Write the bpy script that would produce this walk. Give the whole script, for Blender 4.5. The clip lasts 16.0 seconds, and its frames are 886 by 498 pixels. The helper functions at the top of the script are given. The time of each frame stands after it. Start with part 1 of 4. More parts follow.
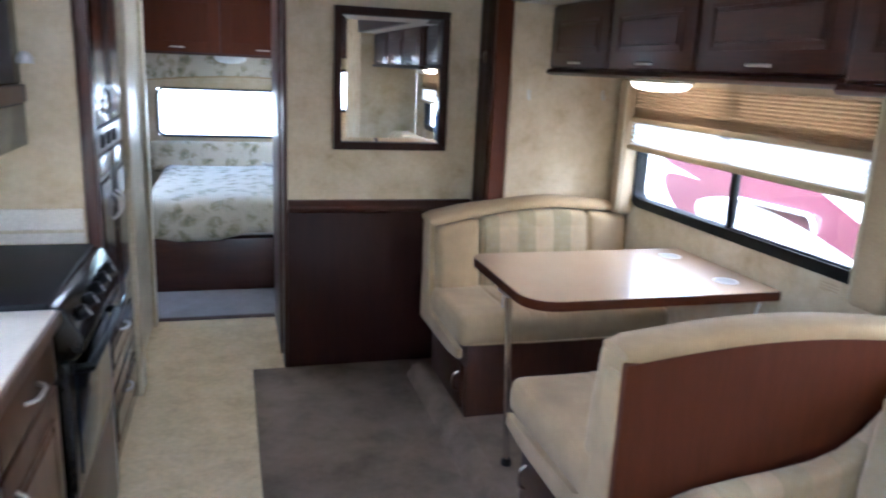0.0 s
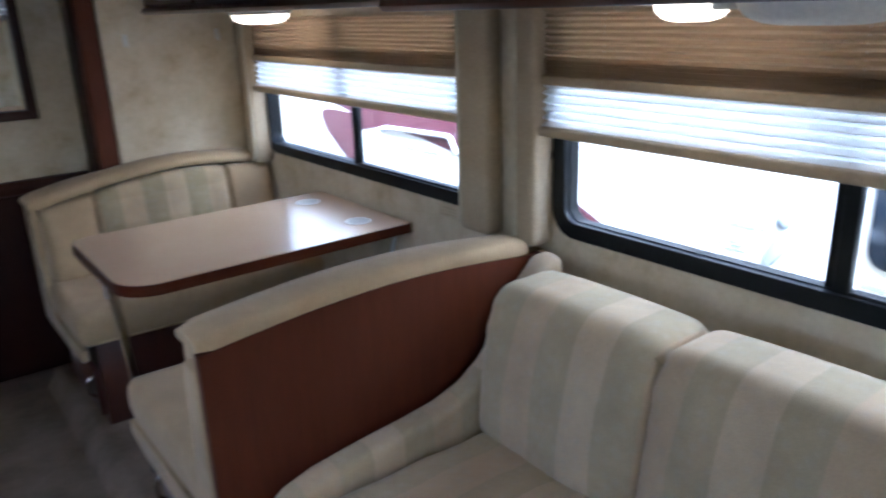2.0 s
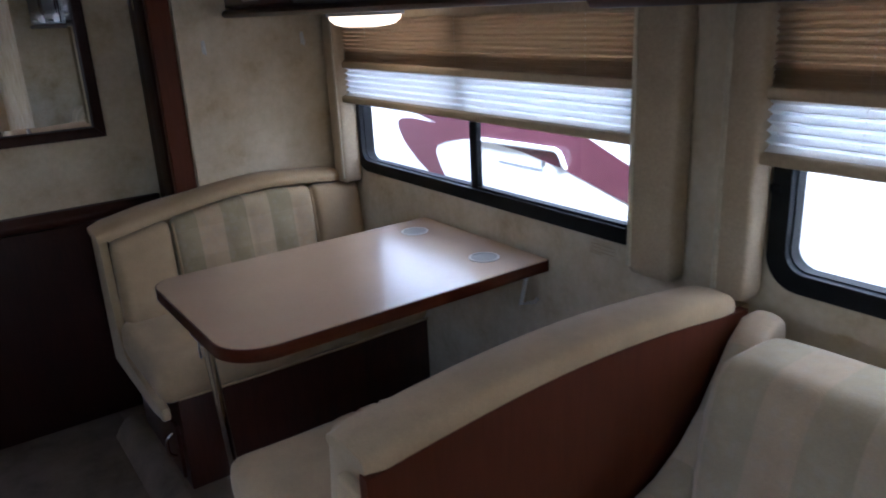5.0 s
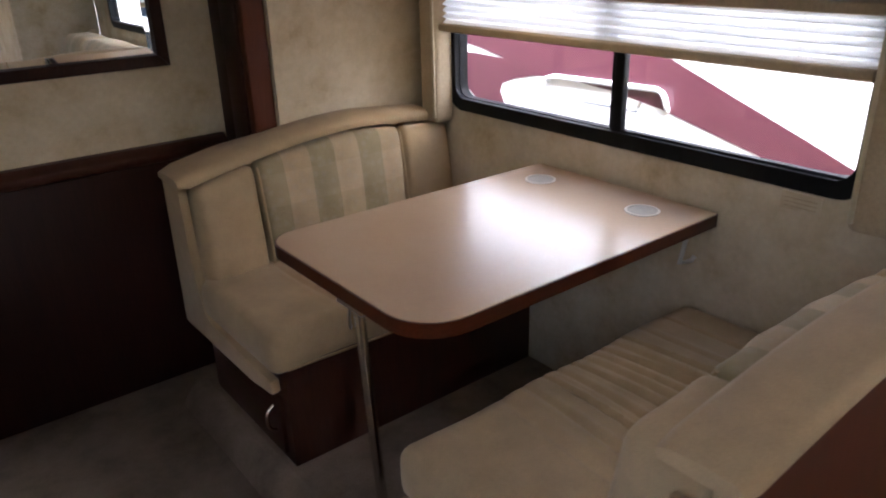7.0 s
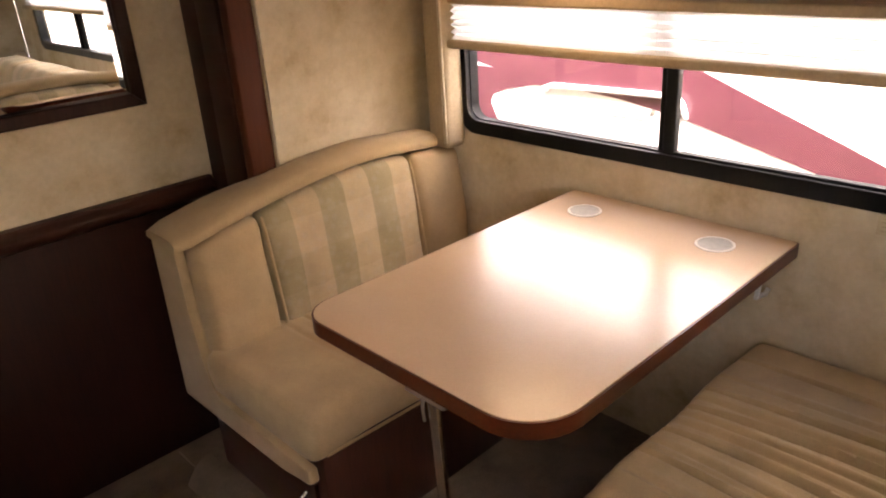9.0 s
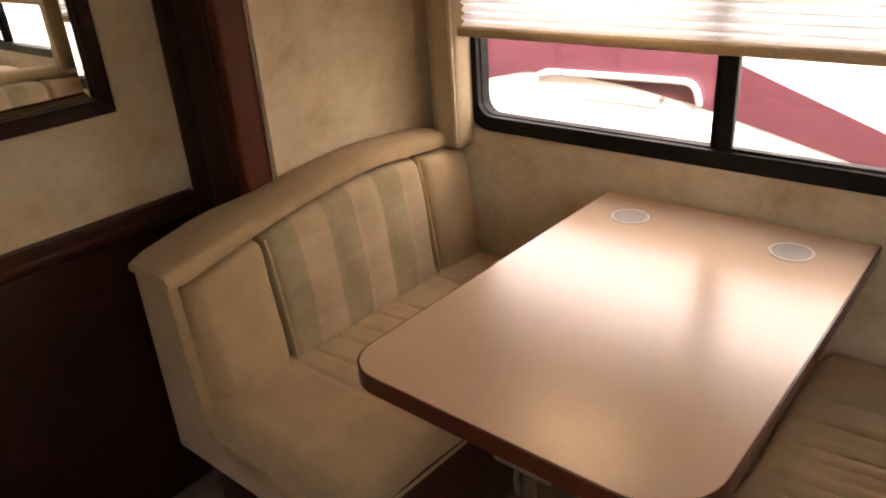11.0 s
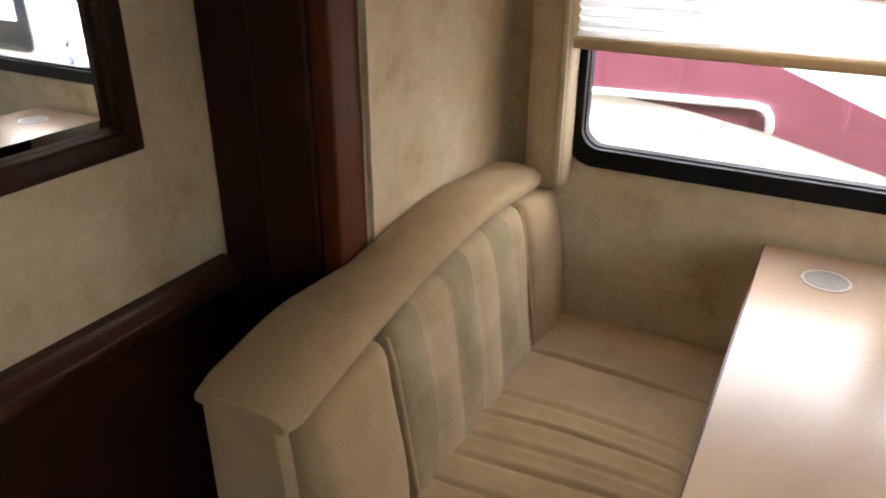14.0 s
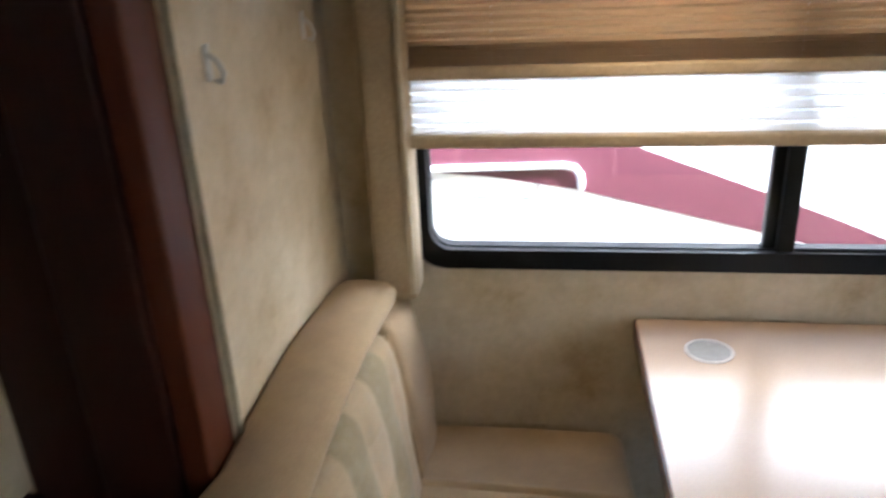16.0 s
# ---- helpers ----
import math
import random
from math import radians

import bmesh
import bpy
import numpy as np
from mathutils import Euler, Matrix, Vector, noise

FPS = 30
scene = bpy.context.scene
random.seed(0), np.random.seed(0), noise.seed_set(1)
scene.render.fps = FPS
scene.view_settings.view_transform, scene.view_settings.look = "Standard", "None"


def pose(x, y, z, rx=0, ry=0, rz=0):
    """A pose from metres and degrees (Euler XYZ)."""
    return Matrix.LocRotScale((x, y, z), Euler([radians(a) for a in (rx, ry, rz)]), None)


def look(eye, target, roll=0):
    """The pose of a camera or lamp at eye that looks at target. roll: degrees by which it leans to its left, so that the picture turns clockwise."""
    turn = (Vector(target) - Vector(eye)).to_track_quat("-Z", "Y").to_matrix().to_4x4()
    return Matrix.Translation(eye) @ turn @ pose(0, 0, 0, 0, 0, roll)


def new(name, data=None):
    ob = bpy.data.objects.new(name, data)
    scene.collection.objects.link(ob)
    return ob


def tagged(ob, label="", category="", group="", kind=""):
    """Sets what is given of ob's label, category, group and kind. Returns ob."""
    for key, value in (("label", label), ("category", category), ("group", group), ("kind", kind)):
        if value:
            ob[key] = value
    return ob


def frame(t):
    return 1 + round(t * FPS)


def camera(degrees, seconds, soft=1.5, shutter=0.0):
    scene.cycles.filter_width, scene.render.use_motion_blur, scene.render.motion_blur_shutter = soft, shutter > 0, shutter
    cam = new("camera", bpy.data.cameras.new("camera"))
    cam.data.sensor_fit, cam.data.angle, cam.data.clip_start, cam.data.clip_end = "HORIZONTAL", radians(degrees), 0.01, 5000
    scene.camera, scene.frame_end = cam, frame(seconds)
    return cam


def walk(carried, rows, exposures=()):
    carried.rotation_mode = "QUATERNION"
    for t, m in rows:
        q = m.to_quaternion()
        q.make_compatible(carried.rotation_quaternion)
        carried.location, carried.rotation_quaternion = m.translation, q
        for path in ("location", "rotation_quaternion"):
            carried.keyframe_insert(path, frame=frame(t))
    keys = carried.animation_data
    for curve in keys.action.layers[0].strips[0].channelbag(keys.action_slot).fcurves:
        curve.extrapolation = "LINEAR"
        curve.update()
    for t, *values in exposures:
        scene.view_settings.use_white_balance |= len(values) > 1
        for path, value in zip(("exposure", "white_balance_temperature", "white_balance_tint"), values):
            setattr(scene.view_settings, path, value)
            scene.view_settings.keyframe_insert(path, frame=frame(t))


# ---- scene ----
cam = camera(62.2, 16.0, 2.0, 0.5)
PATH = [
    (0, (0.698, 1.046, 1.444), (1.243, 2.910, 0.965), 2.60),
    (0.5, (0.809, 1.029, 1.450), (1.518, 2.830, 0.945), 1.32),
    (1, (0.922, 1.016, 1.442), (1.787, 2.736, 0.899), -0.09),
    (1.5, (1.157, 1.043, 1.460), (2.077, 2.710, 0.848), -2.69),
    (2, (1.158, 1.117, 1.430), (2.311, 2.625, 0.803), -1.93),
    (2.5, (1.046, 1.148, 1.394), (2.386, 2.513, 0.810), 0.37),
    (3, (1.043, 1.215, 1.435), (2.324, 2.625, 0.824), -1.01),
    (3.5, (1.155, 1.322, 1.460), (2.301, 2.833, 0.826), -3.11),
    (4, (1.156, 1.407, 1.448), (2.249, 2.966, 0.835), -2.96),
    (6.5, (1.042, 2.027, 1.425), (2.127, 3.543, 0.702), -2.07),
    (7, (0.908, 2.139, 1.394), (2.043, 3.590, 0.617), -1.45),
    (7.5, (0.862, 2.248, 1.425), (2.027, 3.656, 0.614), -1.92),
    (8, (0.839, 2.313, 1.430), (2.027, 3.712, 0.636), -2.50),
    (8.5, (0.882, 2.404, 1.432), (2.084, 3.795, 0.645), -3.61),
    (9, (0.897, 2.517, 1.440), (2.147, 3.859, 0.643), -3.58),
    (11.5, (0.922, 2.986, 1.441), (2.327, 4.117, 0.577), -3.57),
    (12, (0.855, 3.142, 1.415), (2.352, 4.160, 0.564), -1.76),
    (12.5, (0.832, 3.267, 1.408), (2.375, 4.230, 0.576), -0.61),
    (13, (0.901, 3.397, 1.405), (2.448, 4.353, 0.571), 0.27),
    (13.5, (0.979, 3.521, 1.421), (2.513, 4.470, 0.556), -0.71),
    (14, (0.973, 3.639, 1.390), (2.567, 4.489, 0.532), 0.27),
    (14.5, (0.920, 3.750, 1.394), (2.621, 4.357, 0.535), 1.69),
    (15, (0.918, 3.816, 1.396), (2.686, 4.283, 0.585), 0.97),
    (15.5, (1.031, 3.907, 1.421), (2.812, 4.345, 0.625), -1.10),
    (16, (1.149, 3.873, 1.459), (2.978, 4.164, 0.703), -2.76),
]
EXPOSURES = [(0.0, 4.25, 4900, 13), (1.0, 4.15, 4750, 12), (1.5, 3.65, 4750, 13), (2.5, 3.05, 4600, 12), (3.0, 2.7, 4550, 12), (4.0, 2.6, 4550, 13), (6.5, 2.75, 5550, 20), (7.0, 3.05, 5750, 20), (7.5, 3.6, 6200, 22), (8.0, 3.75, 6850, 25), (9.0, 3.8, 7450, 28), (11.5, 3.3, 7700, 29), (12.0, 3.4, 7500, 28), (13.0, 3.25, 6850, 22), (14.0, 3.6, 6200, 16), (14.5, 3.72, 6000, 16), (16.0, 3.72, 5450, 13)]
walk(cam, [(t, look(eye, target, roll)) for t, eye, target, roll in PATH], EXPOSURES)

# ---- sky, sun and lamps ----
world = bpy.data.worlds.new("overcast_sky")
scene.world = world
world.use_nodes = True
wn = world.node_tree.nodes
sky = wn.new("ShaderNodeTexSky")
sky.sky_type = 'NISHITA'
sky.sun_disc = False
sky.dust_density = 3.0
sky.sun_elevation, sky.sun_rotation = radians(49), radians(209)
world.node_tree.links.new(sky.outputs[0], wn["Background"].inputs[0])
wn["Background"].inputs[1].default_value = 0.15
sun_data = bpy.data.lights.new("sun", "SUN")
sun_data.energy, sun_data.angle, sun_data.color = 5.0, radians(30), (1.0, 0.97, 0.92)
sun = new("sun", sun_data)
sun.matrix_world = look((-5.0, -9.0, 12.0), (0, 0, 0))


# ---- materials ----
def material(name, colour, rough=0.6, metal=0.0):
    m = bpy.data.materials.new(name)
    m.use_nodes = True
    b = m.node_tree.nodes["Principled BSDF"]
    b.inputs["Base Color"].default_value = (*colour, 1)
    b.inputs["Roughness"].default_value = rough
    b.inputs["Metallic"].default_value = metal
    return m, m.node_tree.nodes, m.node_tree.links, b


def coords(n, l, scale=(1, 1, 1)):
    """World-size coordinates: every mesh is modelled in metres."""
    tc, mp = n.new("ShaderNodeTexCoord"), n.new("ShaderNodeMapping")
    mp.inputs["Scale"].default_value = scale
    l.new(tc.outputs["Object"], mp.inputs[0])
    return mp.outputs[0]


def noise_tex(n, l, vec, scale, detail=4, rough=0.6):
    t = n.new("ShaderNodeTexNoise")
    t.inputs["Scale"].default_value = scale
    t.inputs["Detail"].default_value = detail
    t.inputs["Roughness"].default_value = rough
    l.new(vec, t.inputs["Vector"])
    return t.outputs["Fac"]


def ramp(n, l, fac, stops):
    r = n.new("ShaderNodeValToRGB")
    e = r.color_ramp.elements
    while len(e) < len(stops):
        e.new(0.5)
    for el, (p, c) in zip(e, stops):
        el.position, el.color = p, (*c, 1)
    l.new(fac, r.inputs[0])
    return r.outputs[0]


def mix(n, l, fac, a, b, mode="MIX"):
    m = n.new("ShaderNodeMix")
    m.data_type, m.blend_type = "RGBA", mode
    for sock, v in ((m.inputs[0], fac), (m.inputs[6], a), (m.inputs[7], b)):
        if isinstance(v, (int, float)):
            sock.default_value = v
        elif isinstance(v, tuple):
            sock.default_value = (*v, 1)
        else:
            l.new(v, sock)
    return m.outputs[2]


def bump(n, l, b, height, strength, distance=0.002):
    k = n.new("ShaderNodeBump")
    k.inputs["Strength"].default_value = strength
    k.inputs["Distance"].default_value = distance
    l.new(height, k.inputs["Height"])
    l.new(k.outputs[0], b.inputs["Normal"])


def mottled(name, stops, scale, fine, rough, bump_strength=0.2, bump_dist=0.001, grain_low=0.82):
    m, n, l, b = material(name, (0.5, 0.5, 0.5), rough)
    v = coords(n, l)
    big = noise_tex(n, l, v, scale, 5, 0.65)
    small = noise_tex(n, l, v, fine, 3)
    col = ramp(n, l, big, stops)
    grain = ramp(n, l, small, [(0.3, (grain_low,) * 3), (0.7, (1, 1, 1))])
    l.new(mix(n, l, 1.0, col, grain, "MULTIPLY"), b.inputs["Base Color"])
    bump(n, l, b, small, bump_strength, bump_dist)
    return m


def wood(name, dark, light, axis, rough=0.36, coat=0.14):
    m, n, l, b = material(name, dark, rough)
    s = [9.0, 9.0, 9.0]
    s[axis] = 0.7
    v = coords(n, l, tuple(s))
    g = noise_tex(n, l, v, 2.2, 6, 0.7)
    f = noise_tex(n, l, coords(n, l, tuple(x * 6 for x in s)), 3.0, 3, 0.6)
    col = ramp(n, l, g, [(0.3, dark), (0.72, light)])
    l.new(mix(n, l, 0.35, col, ramp(n, l, f, [(0.35, dark), (0.65, light)])), b.inputs["Base Color"])
    b.inputs["Coat Weight"].default_value = coat
    b.inputs["Coat Roughness"].default_value = 0.15
    bump(n, l, b, f, 0.06, 0.0005)
    return m


WALLPAPER = mottled("wallpaper", [(0.28, (0.43, 0.322, 0.180)), (0.42, (0.555, 0.445, 0.278)), (0.55, (0.615, 0.51, 0.342)), (0.75, (0.68, 0.59, 0.42))], 6.5, 55, 0.75, 0.12, grain_low=0.90)
PLASTER = mottled("ceiling_vinyl", [(0.3, (0.66, 0.63, 0.57)), (0.7, (0.74, 0.71, 0.65))], 4, 60, 0.7)
CARPET = mottled("carpet", [(0.25, (0.155, 0.113, 0.080)), (0.5, (0.262, 0.197, 0.143)), (0.8, (0.345, 0.268, 0.200))], 5.5, 230, 0.95, 0.9, 0.006)
CARPET_BED = mottled("bedroom_carpet", [(0.3, (0.24, 0.22, 0.21)), (0.7, (0.33, 0.31, 0.30))], 6, 200, 0.95, 0.9, 0.006)
VINYL = mottled("vinyl_floor", [(0.25, (0.46, 0.33, 0.160)), (0.5, (0.65, 0.50, 0.28)), (0.8, (0.73, 0.60, 0.39))], 6, 40, 0.42, 0.08)
CHERRY = wood("cherry_wood", (0.027, 0.0078, 0.0046), (0.068, 0.021, 0.0115), 2)
CHERRY_H = wood("cherry_wood_level", (0.027, 0.0078, 0.0046), (0.068, 0.021, 0.0115), 1)
CHERRY_X = wood("cherry_wood_cross", (0.027, 0.0078, 0.0046), (0.068, 0.021, 0.0115), 0)
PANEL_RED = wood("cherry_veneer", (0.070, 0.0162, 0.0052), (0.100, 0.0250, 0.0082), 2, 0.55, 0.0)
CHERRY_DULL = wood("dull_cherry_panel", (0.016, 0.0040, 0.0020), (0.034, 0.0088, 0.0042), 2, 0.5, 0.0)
CHERRY_GLOSS = wood("lacquered_cherry", (0.027, 0.0078, 0.0046), (0.068, 0.021, 0.0115), 2, 0.22, 0.8)
OAKISH = wood("worn_cabinet_wood", (0.07, 0.032, 0.016), (0.15, 0.075, 0.04), 2, 0.4, 0.2)
EDGE = wood("table_edge_wood", (0.055, 0.0105, 0.0035), (0.105, 0.024, 0.008), 0, 0.3, 0.3)
for m_ in (PANEL_RED, CHERRY_DULL, EDGE, CARPET):
    m_.node_tree.nodes["Principled BSDF"].inputs["Specular IOR Level"].default_value = 0.22
CREAM_TRIM = mottled("cream_trim", [(0.3, (0.52, 0.44, 0.28)), (0.7, (0.62, 0.54, 0.38))], 5, 40, 0.35)
LAMINATE = mottled("table_laminate", [(0.25, (0.64, 0.445, 0.285)), (0.5, (0.67, 0.475, 0.31)), (0.8, (0.70, 0.505, 0.34))], 3, 260, 0.26, 0.0, 0.001, 0.94)
LAMINATE.node_tree.nodes["Principled BSDF"].inputs["Coat Weight"].default_value = 0.9
LAMINATE.node_tree.nodes["Principled BSDF"].inputs["Coat Roughness"].default_value = 0.24
COUNTER = mottled("counter_laminate", [(0.3, (0.62, 0.56, 0.47)), (0.7, (0.72, 0.66, 0.57))], 12, 150, 0.3, 0.05)


def fabric(name, stripes=None, base=(0.40, 0.34, 0.24), axis=0, origin=0.0, width=0.1, checks=False):
    m, n, l, b = material(name, base, 0.9)
    b.inputs["Sheen Weight"].default_value = 0.12
    b.inputs["Sheen Roughness"].default_value = 0.5
    v = coords(n, l)
    weave = noise_tex(n, l, v, 330, 3)
    nap = noise_tex(n, l, v, 9, 5, 0.65)
    col = base
    if stripes:
        sep = n.new("ShaderNodeSeparateXYZ")
        l.new(v, sep.inputs[0])

        def band(sock, start, size):
            a = n.new("ShaderNodeMath")
            a.operation = "SUBTRACT"
            l.new(sock, a.inputs[0])
            a.inputs[1].default_value = start
            d = n.new("ShaderNodeMath")
            d.operation = "DIVIDE"
            l.new(a.outputs[0], d.inputs[0])
            d.inputs[1].default_value = size
            f = n.new("ShaderNodeMath")
            f.operation = "FRACT"
            l.new(d.outputs[0], f.inputs[0])
            return f.outputs[0]

        r = n.new("ShaderNodeValToRGB")
        r.color_ramp.interpolation = "CONSTANT"
        e = r.color_ramp.elements
        while len(e) < len(stripes):
            e.new(0.5)
        for i, (el, c) in enumerate(zip(e, stripes)):
            el.position, el.color = i / len(stripes), (*c, 1)
        l.new(band(sep.outputs[axis], origin, width * len(stripes)), r.inputs[0])
        col = r.outputs[0]
        if checks:
            r2 = n.new("ShaderNodeValToRGB")
            r2.color_ramp.interpolation = "CONSTANT"
            r2.color_ramp.elements[0].color = (1, 1, 1, 1)
            r2.color_ramp.elements[1].position = 0.5
            r2.color_ramp.elements[1].color = (0.92, 0.92, 0.88, 1)
            l.new(band(sep.outputs[2], 0.03, 0.2), r2.inputs[0])
            col = mix(n, l, 1.0, col, r2.outputs[0], "MULTIPLY")
        # leaf-like jacquard figure, only just lighter than its ground
        vo = n.new("ShaderNodeTexVoronoi")
        vo.inputs["Scale"].default_value = 38
        l.new(v, vo.inputs["Vector"])
        col = mix(n, l, ramp(n, l, vo.outputs["Distance"], [(0.2, (0.22, 0.22, 0.22)), (0.5, (0, 0, 0))]), col, (0.50, 0.44, 0.33))
    shade = ramp(n, l, nap, [(0.25, (0.80, 0.80, 0.80)), (0.75, (1.06, 1.06, 1.06))])
    col = mix(n, l, 1.0, col, shade, "MULTIPLY")
    l.new(mix(n, l, 1.0, col, ramp(n, l, weave, [(0.3, (0.85, 0.85, 0.85)), (0.7, (1, 1, 1))]), "MULTIPLY"), b.inputs["Base Color"])
    bump(n, l, b, weave, 0.45, 0.0018)
    return m


TAN = fabric("tan_microfibre", base=(0.50, 0.35, 0.178))
S_CREAM, S_SAGE, S_TAN = (0.60, 0.452, 0.268), (0.415, 0.328, 0.180), (0.56, 0.41, 0.235)
STRIPE_X = fabric("striped_jacquard", [S_CREAM, S_SAGE, S_TAN, S_SAGE], axis=0, origin=1.789, width=0.0893, checks=True)
S_SOFT = (0.485, 0.378, 0.214)
STRIPE_Y = fabric("sofa_stripes", [S_CREAM, S_SOFT, S_TAN, S_SOFT], axis=1, origin=1.83, width=0.088)
VALANCE = mottled("valance_vinyl", [(0.3, (0.40, 0.30, 0.175)), (0.7, (0.48, 0.375, 0.235))], 6, 120, 0.6, 0.15)
CHROME = material("chrome", (0.72, 0.72, 0.72), 0.16, 1.0)[0]
NICKEL = material("brushed_nickel", (0.55, 0.53, 0.50), 0.32, 1.0)[0]
BLACK = mottled("black_window_frame", [(0.3, (0.003, 0.003, 0.0035)), (0.7, (0.005, 0.005, 0.006))], 8, 150, 0.5, 0.05)
BLACK.node_tree.nodes["Principled BSDF"].inputs["Specular IOR Level"].default_value = 0.22
BLACK_GLOSS = mottled("black_enamel", [(0.3, (0.012, 0.012, 0.013)), (0.7, (0.02, 0.02, 0.021))], 8, 150, 0.18, 0.02)
RUBBER = mottled("rubber", [(0.3, (0.015, 0.015, 0.015)), (0.7, (0.03, 0.03, 0.03))], 20, 100, 0.7)
PLASTIC = mottled("white_plastic", [(0.3, (0.68, 0.67, 0.63)), (0.7, (0.74, 0.73, 0.69))], 9, 90, 0.4, 0.04)
RECESS = mottled("recess_grey", [(0.3, (0.42, 0.375, 0.30)), (0.7, (0.47, 0.42, 0.34))], 9, 90, 0.35, 0.04)
CUP_RIM = mottled("cream_rim", [(0.3, (0.72, 0.64, 0.52)), (0.7, (0.78, 0.70, 0.58))], 9, 90, 0.4, 0.04)
DARK_TINT = mottled("tinted_glass", [(0.3, (0.015, 0.022, 0.035)), (0.7, (0.03, 0.04, 0.06))], 6, 60, 0.08)
STEEL = material("stainless_steel", (0.6, 0.6, 0.6), 0.3, 1.0)[0]
MIRROR = material("mirror_silver", (0.88, 0.90, 0.89), 0.01, 1.0)[0]


def glass_material():
    m, n, l, b = material("clear_glass", (1, 1, 1), 0.0)
    tr, gl, fr, mx = (n.new("ShaderNodeBsdfTransparent"), n.new("ShaderNodeBsdfGlossy"), n.new("ShaderNodeLayerWeight"), n.new("ShaderNodeMixShader"))
    tr.inputs[0].default_value = (0.93, 0.95, 0.94, 1)
    gl.inputs["Roughness"].default_value = 0.01
    lw = fr
    pw = n.new("ShaderNodeMath")
    pw.operation = "POWER"
    l.new(lw.outputs["Facing"], pw.inputs[0])
    pw.inputs[1].default_value = 4.0
    sc = n.new("ShaderNodeMath")
    sc.operation = "MULTIPLY_ADD"
    l.new(pw.outputs[0], sc.inputs[0])
    sc.inputs[1].default_value, sc.inputs[2].default_value = 0.22, 0.025
    l.new(sc.outputs[0], mx.inputs[0])
    l.new(tr.outputs[0], mx.inputs[1])
    l.new(gl.outputs[0], mx.inputs[2])
    l.new(mx.outputs[0], n["Material Output"].inputs["Surface"])
    return m


GLASS = glass_material()


def blind_material(name, colour, through_light):
    m, n, l, b = material(name, colour, 0.85)
    v = coords(n, l)
    b.inputs["Base Color"].default_value = (*colour, 1)
    f = noise_tex(n, l, v, 300, 2)
    col = ramp(n, l, f, [(0.3, tuple(c * 0.9 for c in colour)), (0.7, colour)])
    l.new(col, b.inputs["Base Color"])
    t, mx = n.new("ShaderNodeBsdfTranslucent"), n.new("ShaderNodeMixShader")
    l.new(col, t.inputs[0])
    mx.inputs[0].default_value = through_light
    l.new(b.outputs[0], mx.inputs[1])
    l.new(t.outputs[0], mx.inputs[2])
    l.new(mx.outputs[0], n["Material Output"].inputs["Surface"])
    return m


SHADE_NIGHT = blind_material("night_shade_cloth", (0.57, 0.44, 0.30), 0.60)
SHADE_DAY = blind_material("day_shade_cloth", (0.93, 0.93, 0.93), 0.80)


def lamp_material(name, colour, strength):
    m, n, l, b = material(name, (0.85, 0.83, 0.78), 0.35)
    b.inputs["Emission Color"].default_value = (*colour, 1)
    b.inputs["Emission Strength"].default_value = strength
    return m


LAMP_ON = lamp_material("lit_lens", (1.0, 0.74, 0.44), 0.65)

# ---- mesh tools ----
ROOT = {}


def thing(name, label, category, base, group="", kind=""):
    ob = new(name)
    ob.location = base
    ob.empty_display_size = 0.1
    ROOT[ob.name] = Vector(base)
    return tagged(ob, label, category, group, kind)


def finish(name, bm, mat, smooth):
    bmesh.ops.recalc_face_normals(bm, faces=bm.faces[:])
    me = bpy.data.meshes.new(name)
    bm.to_mesh(me)
    bm.free()
    me.materials.append(mat)
    for p in me.polygons:
        p.use_smooth = smooth
    if smooth:
        me.set_sharp_from_angle(angle=radians(50))
    return me


def part(name, bm, mat, parent, label="", smooth=True):
    """One mesh object under a thing or a part; bm is in world metres."""
    base = ROOT[parent.name]
    bm.transform(Matrix.Translation(-base))
    ob = new(name, finish(name, bm, mat, smooth))
    ob.parent = parent
    ROOT[ob.name] = base
    return tagged(ob, label)


def single(name, bm, mat, label, category="", kind="", base=None, group="", smooth=True):
    b = Vector(base) if base else Vector((0, 0, 0))
    bm.transform(Matrix.Translation(-b))
    ob = new(name, finish(name, bm, mat, smooth))
    ob.location = b
    ROOT[ob.name] = b
    return tagged(ob, label, category, group, kind)


def add_box(bm, x0, x1, y0, y1, z0, z1, bevel=0.0, seg=2):
    vs = [bm.verts.new((x, y, z)) for x in (x0, x1) for y in (y0, y1) for z in (z0, z1)]
    fs = [bm.faces.new([vs[i] for i in q]) for q in ((0, 1, 3, 2), (4, 6, 7, 5), (0, 4, 5, 1), (2, 3, 7, 6), (0, 2, 6, 4), (1, 5, 7, 3))]
    if bevel:
        es = list({e for f in fs for e in f.edges})
        bmesh.ops.bevel(bm, geom=es, offset=bevel, segments=seg, affect="EDGES", profile=0.5)
    return bm


def box(x0, x1, y0, y1, z0, z1, bevel=0.003, seg=2):
    return add_box(bmesh.new(), x0, x1, y0, y1, z0, z1, bevel, seg)


